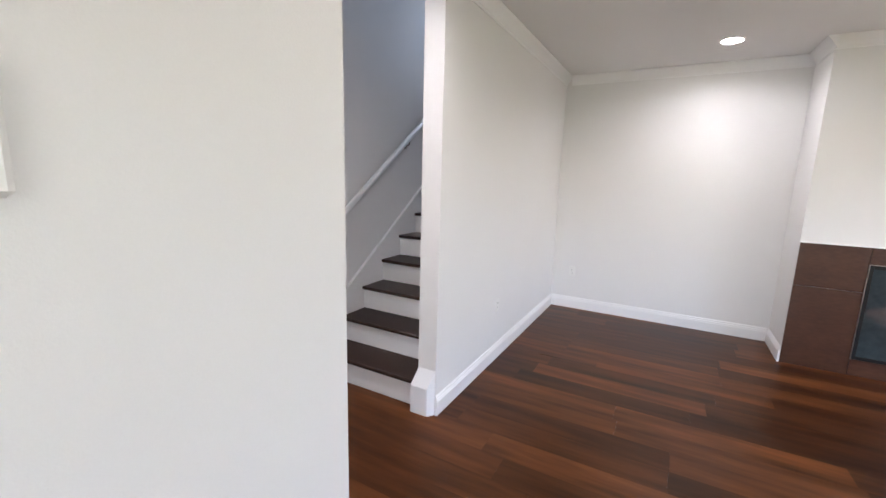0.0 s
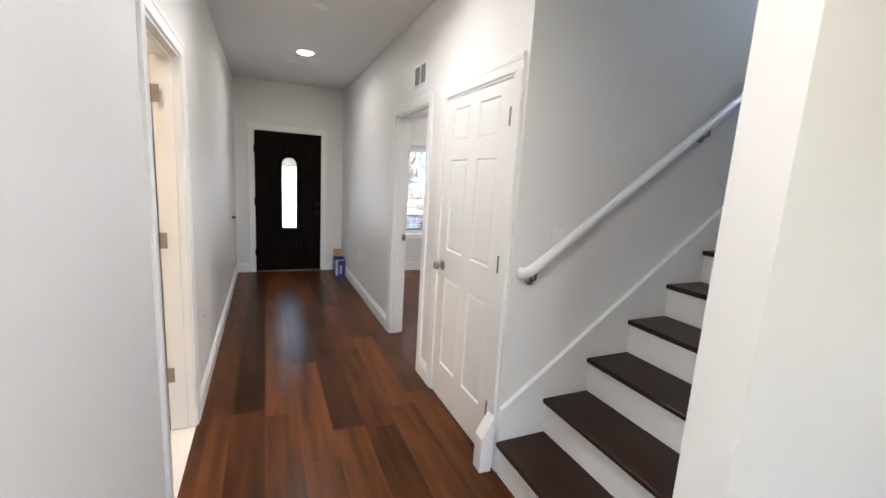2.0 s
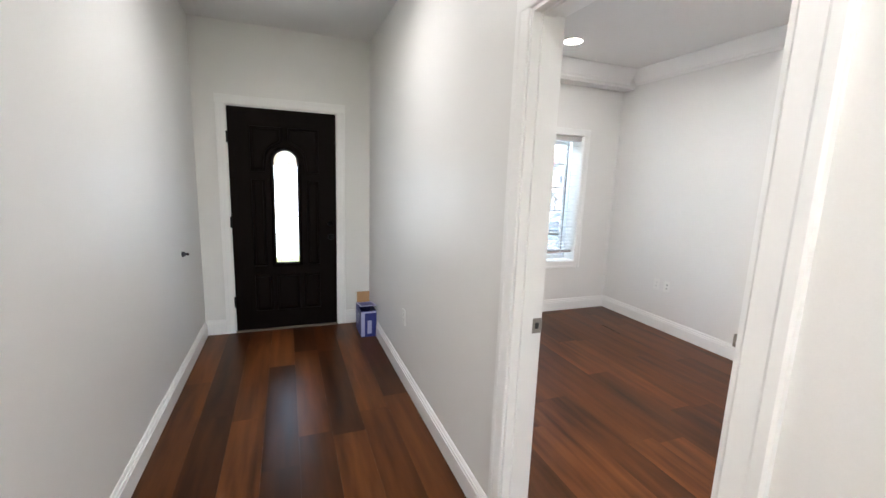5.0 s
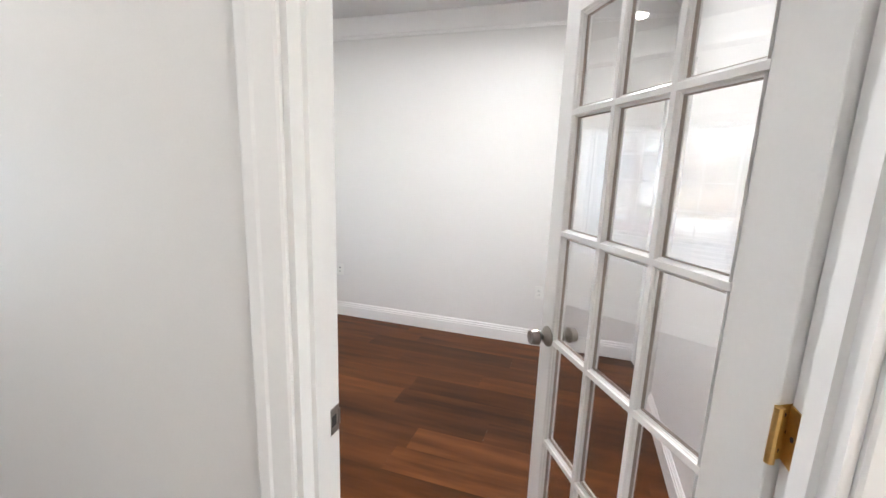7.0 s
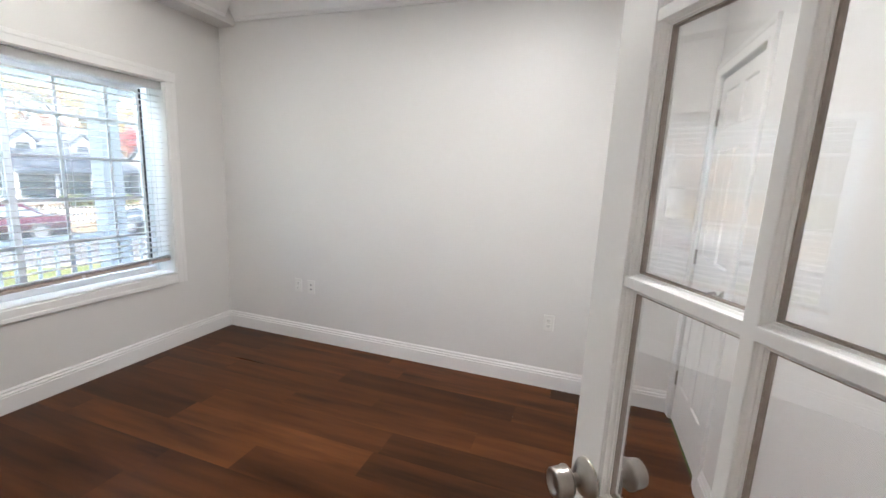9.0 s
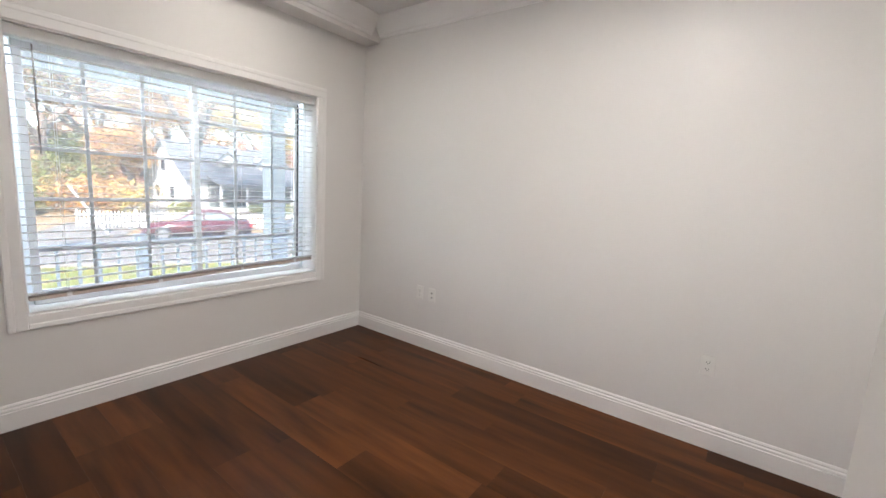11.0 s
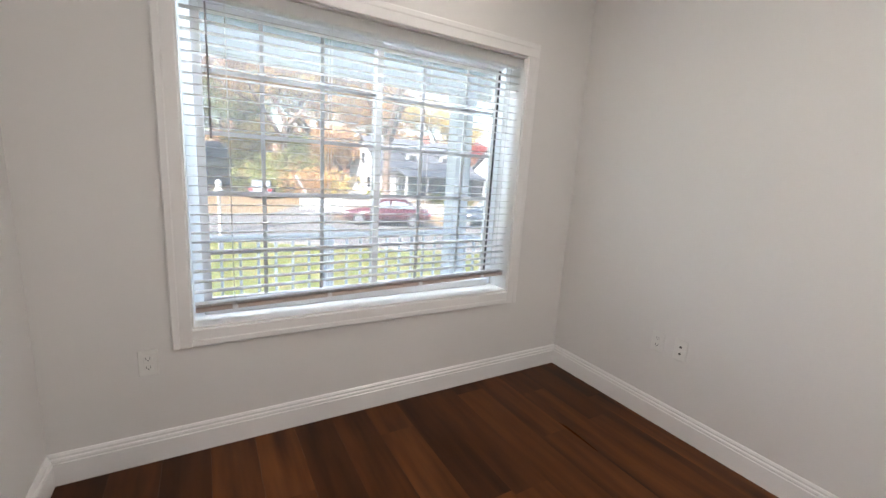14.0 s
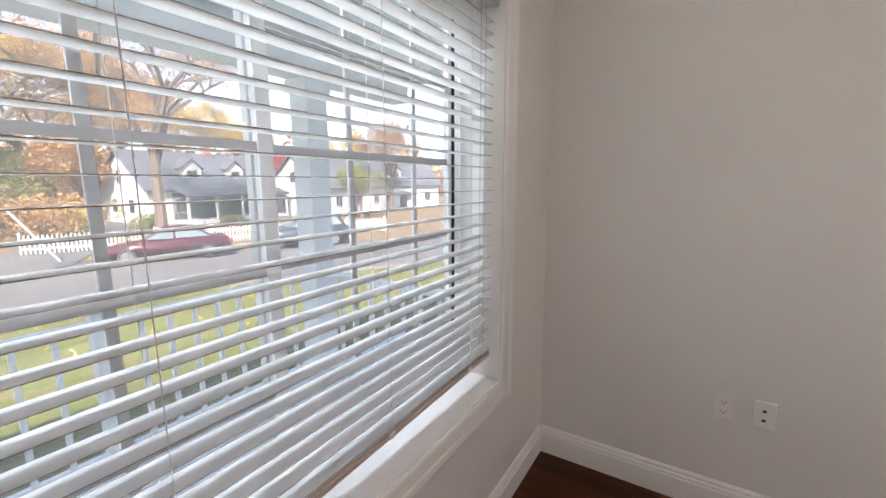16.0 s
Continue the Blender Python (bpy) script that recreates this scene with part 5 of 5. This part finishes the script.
def cottage(name, x, y, rz, w, d, h, ridge, label, porch_on=True, siding=M_SIDING, dormers=1):
    """A gabled house: front along local x facing -y, origin at the front left corner of the ground floor."""
    z = ground_z(x, y)
    t = thing(name, pose(x, y, z, 0, 0, rz), label, "house")
    body = boxes((0, w, 0, d, -0.6, h))
    prism(body, [(0, h), (d, h), (d / 2, ridge)], "x", 0.001, w - 0.001)
    part("wall", body, siding, t)
    over = 0.35
    e = (ridge - h) / (d / 2)
    rf = prism(bmesh.new(), [(-over, h - over * e), (d / 2, ridge), (d + over, h - over * e), (d + over, h - over * e + 0.18), (d / 2, ridge + 0.2), (-over, h - over * e + 0.18)], "x", -over, w + over)
    roof = part("roof", rf, M_SHINGLE, t)
    part("chimney", boxes((w * 0.62, w * 0.62 + 0.7, d / 2 - 0.35, d / 2 + 0.35, ridge - 0.4, ridge + 0.9)), M_BRICK, roof)
    for i in range(3):
        u = w * (0.17 + 0.3 * i)
        wd = part("window", boxes((u, u + 1.0, -0.06, 0.02, 0.9, 2.2)), M_SIDING, t)
        for dx in (0.07, 0.53):
            part("pane", boxes((u + dx, u + dx + 0.4, -0.075, -0.055, 0.97, 2.13)), M_WINDARK, wd)
    part("door", boxes((w * 0.40, w * 0.40 + 0.95, -0.06, 0.02, 0.15, 2.2)), M_WINDARK, t)
    for u in (d * 0.25, d * 0.6):
        for zz in (0.9, h + 0.35):
            if zz > 1 and u > d * 0.5:
                continue
            uu = d / 2 - 0.45 if zz > 1 else u
            wd = part("window", boxes((-0.06, 0.02, uu, uu + 0.95, zz, zz + 1.25)), M_SIDING, t)
            part("pane", boxes((-0.075, -0.055, uu + 0.08, uu + 0.87, zz + 0.08, zz + 1.17)), M_WINDARK, wd)
    for i in range(dormers):
        u = w * (0.3 + 0.36 * i)
        dm = part("dormer", boxes((u, u + 1.7, d * 0.14, d / 2, h + 0.2, h + 1.75)), siding, t)
        part("dormer_gable", prism(bmesh.new(), [(u, h + 1.75), (u + 1.7, h + 1.75), (u + 0.85, h + 2.5)], "y", d * 0.14, d / 2), siding, dm)
        part("dormer_roof", prism(bmesh.new(), [(u - 0.2, h + 1.62), (u + 0.85, h + 2.52), (u + 1.9, h + 1.62), (u + 1.9, h + 1.74), (u + 0.85, h + 2.66), (u - 0.2, h + 1.74)], "y", d * 0.14 - 0.15, d / 2), M_SHINGLE, dm)
        part("pane", boxes((u + 0.4, u + 1.3, d * 0.14 - 0.03, d * 0.14 + 0.01, h + 0.55, h + 1.55)), M_WINDARK, dm)
    if porch_on:
        part("porch_roof", prism(bmesh.new(), [(-2.5, 2.45), (0.0, 3.2), (0.0, 3.05), (-2.5, 2.28)], "x", 0.15 * w, w + 0.3), M_SHINGLE, t)
        # Dark grey-green sheet on the back wall paints the shade under the porch.
        part("porch_screen_shade", boxes((0.16 * w, w - 0.05, -0.05, -0.002, 0.3, 2.6)), M_PORCH_SHADE, t)
        part("porch_floor", boxes((0.15 * w, w + 0.2, -2.4, 0, -0.5, 0.3)), M_SIDING, t)
        for i in range(5):
            u = 0.16 * w + i * (0.84 * w) / 4
            part("porch_post", boxes((u - 0.09, u + 0.09, -2.3, -2.12, 0.3, 2.36)), M_SIDING, t)
    return t


M_BRICK = mat("red_brick", (0.22, 0.10, 0.07), 0.9, 0, 0.2, 3, 20, 0.05)
hx, hy = polar(158.3, 41)
cottage("house", hx, hy, 94, 11.8, 8.0, 3.0, 6.1, "white cottage with two dormers and a long front porch", True, M_SIDING, 2)
hx, hy = polar(139.0, 43)
cottage("house", hx, hy, 94, 10.5, 8.0, 3.0, 6.2, "white gabled house farther down the street", False, M_SIDING, 0)
hx, hy = polar(132.5, 52)
cottage("house", hx, hy, 63.3, 9.5, 8.0, 3.0, 6.0, "pale house at the end of the street", False, M_SIDING, 1)
M_GREYSIDE = mat("dark_grey_siding", (0.09, 0.095, 0.11), 0.7, 0, 0.1, 2, 20, 0.03, 0.3, (0.2, 0.2, 6))
gx, gy = polar(-176.4, 52)
g = thing("garage", pose(gx, gy, ground_z(gx, gy), 0, 0, 84), "dark grey garage with open bays at the end of the driveway", "garage")
body = boxes((0, 6.2, 0, 6, -0.5, 3.0))
prism(body, [(0, 3.0), (6, 3.0), (3, 4.6)], "x", 0.001, 6.199)
part("wall", body, M_GREYSIDE, g)
part("roof", prism(bmesh.new(), [(-0.4, 2.8), (3, 4.62), (6.4, 2.8), (6.4, 2.95), (3, 4.8), (-0.4, 2.95)], "x", -0.3, 6.5), M_SHINGLE, g)
for u in (0.5, 3.3):
    part("garage_door", boxes((u, u + 2.4, -0.05, 0.01, 0.05, 2.3)), M_WINDARK, g)
gx, gy = polar(-173.0, 44)
van = thing("shed", pose(gx, gy, ground_z(gx, gy), 0, 0, 84), "small white shed beside the driveway", "shed")
part("wall", boxes((0, 3.4, 0, 3, -0.3, 2.3)), M_SIDING, van)
part("roof", prism(bmesh.new(), [(-0.2, 2.25), (1.5, 3.1), (3.2, 2.25)], "x", -0.2, 3.6), M_SHINGLE, van)


# ---- street furniture ----
fence = thing("picket_fence", pose(*polar(168.9, 27), ground_z(*polar(168.9, 27)), 0, 0, 63.3), "white picket fence along the far yard", "fence")
picket = mesh("picket", prism(bmesh.new(), [(-0.034, 0.05), (0.034, 0.05), (0.034, 0.86), (0, 0.95), (-0.034, 0.86)], "y", -0.012, 0.012), M_SIDING)
for i in range(110):
    part("picket", picket, None, fence, m=Matrix.Translation((i * 0.165, 0, random.uniform(-0.012, 0.012))))
for z in (0.25, 0.68):
    part("fence_rail", boxes((-0.05, 110 * 0.165, 0.013, 0.055, z, z + 0.08)), M_SIDING, fence)
for i in range(8):
    part("fence_post", boxes((i * 2.56 - 0.05, i * 2.56 + 0.05, 0.056, 0.156, -0.1, 1.05), bevel=0.01), M_SIDING, fence)

lp = thing("lamp_post", pose(*polar(179.2, 12.6), ground_z(*polar(179.2, 12.6)) - 0.02), "white lamp post with a lantern on the lawn", "lamp post")
part("post", lathe(bmesh.new(), ((0.075, 0), (0.075, 0.25), (0.05, 0.3), (0.04, 1.7), (0.055, 1.72), (0.055, 1.76)), sides=14), M_SIDING, lp, "", True)
part("lantern", lathe(bmesh.new(), ((0.06, 1.76), (0.12, 1.79), (0.125, 1.84), (0.085, 1.86), (0.085, 2.0), (0.10, 2.03), (0.03, 2.12)), sides=8), M_SIDING, lp)

M_POLE = mat("weathered_pole", (0.22, 0.21, 0.20), 0.9, 0, 0.2, 2, 20, 0.05, 0.2, (5, 5, 0.4))
up = thing("utility_pole", pose(*polar(-176.3, 16.6), -1.6), "tall weathered utility pole by the street", "utility pole")
part("pole", tube(bmesh.new(), (0, 0, -0.2), (0.1, 0.12, 10), 0.17, 0.12, 12), M_POLE, up)
part("crossarm", boxes((-0.06, 0.06, -1.2, 1.2, 9.2, 9.35)), M_POLE, up)
part("meter_box", boxes((0.15, 0.36, -0.15, 0.15, 1.0, 1.6), bevel=0.02), M_SIDING, up)
for az0, az1, zz in ((-176.3, 120, 9.3), (-176.3, 121, 8.6)):
    a, b = Vector((*polar(az0, 16.6), zz - 1.6)), Vector((*polar(az1, 60), zz + 0.5))
    solid("overhead_cable", sweep(bmesh.new(), [a.lerp(b, i / 10) - Vector((0, 0, 3.2 * (i / 10) * (1 - i / 10))) for i in range(11)], 0.012, 0.012, 5), M_BLACK, "dark overhead cable along the street", "cable")
gp = thing("leaning_pole", pose(*polar(167.4, 23.5), ground_z(*polar(167.4, 23.5))), "white leaning guy-wire guard beside the street", "pole")
part("guard", tube(bmesh.new(), (0, 0.55, -0.05), (-0.1, -0.85, 2.35), 0.05, 0.05, 10), M_SIDING, gp)


# ---- cars ----
def car(x, y, rz, paint, label, length=4.6, height=1.42, suv=False):
    z = ground_z(x, y) + 0.03
    c = thing("car", pose(x, y, z, 0, 0, rz), label, "car", "parked cars")
    h, hl = height, length / 2
    lo = [(-hl, 0.42), (-hl + 0.08, 0.28), (-hl * 0.80, 0.22), (hl * 0.80, 0.22), (hl - 0.06, 0.3), (hl, 0.5), (hl - 0.08, 0.68), (hl * 0.42, h * 0.64), (-hl * 0.62, h * 0.66), (-hl + 0.05, h * 0.62)]
    body = prism(bmesh.new(), lo, "y", -0.88, 0.88)
    bmesh.ops.bevel(body, geom=list(body.edges), offset=0.07, segments=2, affect="EDGES")
    part("body", body, paint, c, "", True)
    cab = [(hl * 0.44, h * 0.62), (hl * 0.10, h * 0.98), (-hl * 0.12, h), (-hl * (0.72 if suv else 0.42), h * 0.98), (-hl * (0.92 if suv else 0.74), h * 0.64)]
    k = prism(bmesh.new(), cab, "y", -0.74, 0.74)
    bmesh.ops.bevel(k, geom=list(k.edges), offset=0.05, segments=2, affect="EDGES")
    part("cabin", k, paint, c, "", True)
    for s in (-1, 1):
        cx, cz = -hl * (0.24 if suv else 0.15), h * 0.8
        wnd = [(cx + (u - cx) * 0.86, cz + (v - cz) * 0.74) for u, v in cab]
        part("side_window", prism(bmesh.new(), wnd, "y", s * 0.735, s * 0.755), M_CARGLASS, c)
        part("pillar", boxes((-0.24, -0.16, min(s * 0.74, s * 0.752), max(s * 0.74, s * 0.758), h * 0.66, h * 0.97)), paint, c)
        part("headlight", boxes((hl - 0.34, hl - 0.10, min(s * 0.6, s * 0.86), max(s * 0.6, s * 0.86), 0.56, 0.68), bevel=0.03), M_PLATE, c, "clear headlight")
        part("tail_light", boxes((-hl - 0.01, -hl + 0.14, min(s * 0.55, s * 0.86), max(s * 0.55, s * 0.86), 0.66, 0.82), bevel=0.02), M_TAIL, c, "red tail light")
        for u in (hl * 0.62, -hl * 0.60):
            m = Matrix.Translation((u, s * 0.80, 0.33)) @ Matrix.Rotation(radians(90), 4, "X")
            wl = part("wheel", lathe(bmesh.new(), ((0.24, -0.11), (0.32, -0.10), (0.33, -0.06), (0.33, 0.06), (0.32, 0.10), (0.24, 0.11)), m, 24), M_TYRE, c, "black tyre", True)
            bm = lathe(bmesh.new(), ((0.22, -0.112), (0.20, -0.114), (0.05, -0.118), (0.05, 0.118), (0.20, 0.114), (0.22, 0.112)), m, 10)
            part("rim", bm, M_RIM, wl, "silver alloy rim")
    for u, v in (((cab[0][0] + cab[1][0]) / 2 + 0.03, 1), ((cab[3][0] + cab[4][0]) / 2 - 0.03, -1)):
        a, b = (cab[0], cab[1]) if v == 1 else (cab[4], cab[3])
        p, q = Vector(a).lerp(Vector(b), 0.12), Vector(a).lerp(Vector(b), 0.9)
        part("windscreen", prism(bmesh.new(), [(p.x, p.y), (p.x + v * 0.02, p.y), (q.x + v * 0.02, q.y), (q.x, q.y)], "y", -0.64, 0.64), M_CARGLASS, c)
    return c


M_CARGLASS = mat("car_window_glass", (0.16, 0.20, 0.23), 0.08, 0, 0.2, 2, 8, 0, 0.7)
M_TYRE = mat("black_tyre", (0.02, 0.02, 0.02), 0.85)
M_RIM = mat("silver_alloy", (0.6, 0.6, 0.62), 0.3, 1)
M_TAIL = mat("red_lens", (0.35, 0.01, 0.01), 0.2)
car(*polar(156.8, 21.2), 247.5, mat("maroon_car_paint", (0.06, 0.008, 0.013), 0.25, 0.2, 0.05, 3, 60, 0, 0.6, (1, 1, 1), 0.6), "maroon sedan parked across the street")
car(*polar(141.8, 22.5), 244, mat("dark_blue_car_paint", (0.035, 0.045, 0.06), 0.25, 0.2, 0.05, 3, 60, 0, 0.6, (1, 1, 1), 0.6), "dark blue car parked across the street", 4.6, 1.6, True)
car(*polar(173.6, 37), 170, mat("silver_car_paint", (0.2, 0.2, 0.21), 0.3, 0.5, 0.05, 3, 60, 0, 0.6, (1, 1, 1), 0.5), "silver car parked in the far driveway", 4.5, 1.45)

# ---- floor planks, along the hallway ----
PW, PL = 0.188, 1.22
shared = {}


def lay(x0, x1, y0, y1, seed, as_stuff=None):
    rng = random.Random(seed)
    rows = round((y1 - y0) / PW + 0.49)
    for r in range(rows):
        a, b = y0 + r * PW, min(y0 + (r + 1) * PW, y1)
        if b - a < 0.004:
            continue
        x = x0 - rng.uniform(0.1, PL - 0.1)
        while x < x1:
            u, v = max(x, x0), min(x + PL, x1)
            x += PL
            if v - u < 0.01:
                continue
            key = (round(v - u, 3), round(b - a, 3))
            if as_stuff is not None:
                box(as_stuff, u + 0.00005, v - 0.00005, a + 0.0001, b - 0.0001, -0.012, 0)
                continue
            if key not in shared:
                shared[key] = mesh("plank", boxes((0.00005, key[0] - 0.00005, 0.0001, key[1] - 0.0001, -0.012, 0)), M_FLOOR)
            part("plank", shared[key], None, floor, m=Matrix.Translation((u, a, 0)))


lay(-7.13, 3.6, 0.656, 2.16, 1)
lay(-1.122, 3.6, 2.16, 5.06, 2)
lay(-6.915, -3.27, 2.28, 5.06, 3)
lay(-4.277, -3.492, 2.16, 2.28, 4)
rest = bmesh.new()
lay(-0.59, 3.6, -3.0, 0.656, 5, rest)
tagged(part("planks", rest, M_FLOOR, floor), kind="stuff")
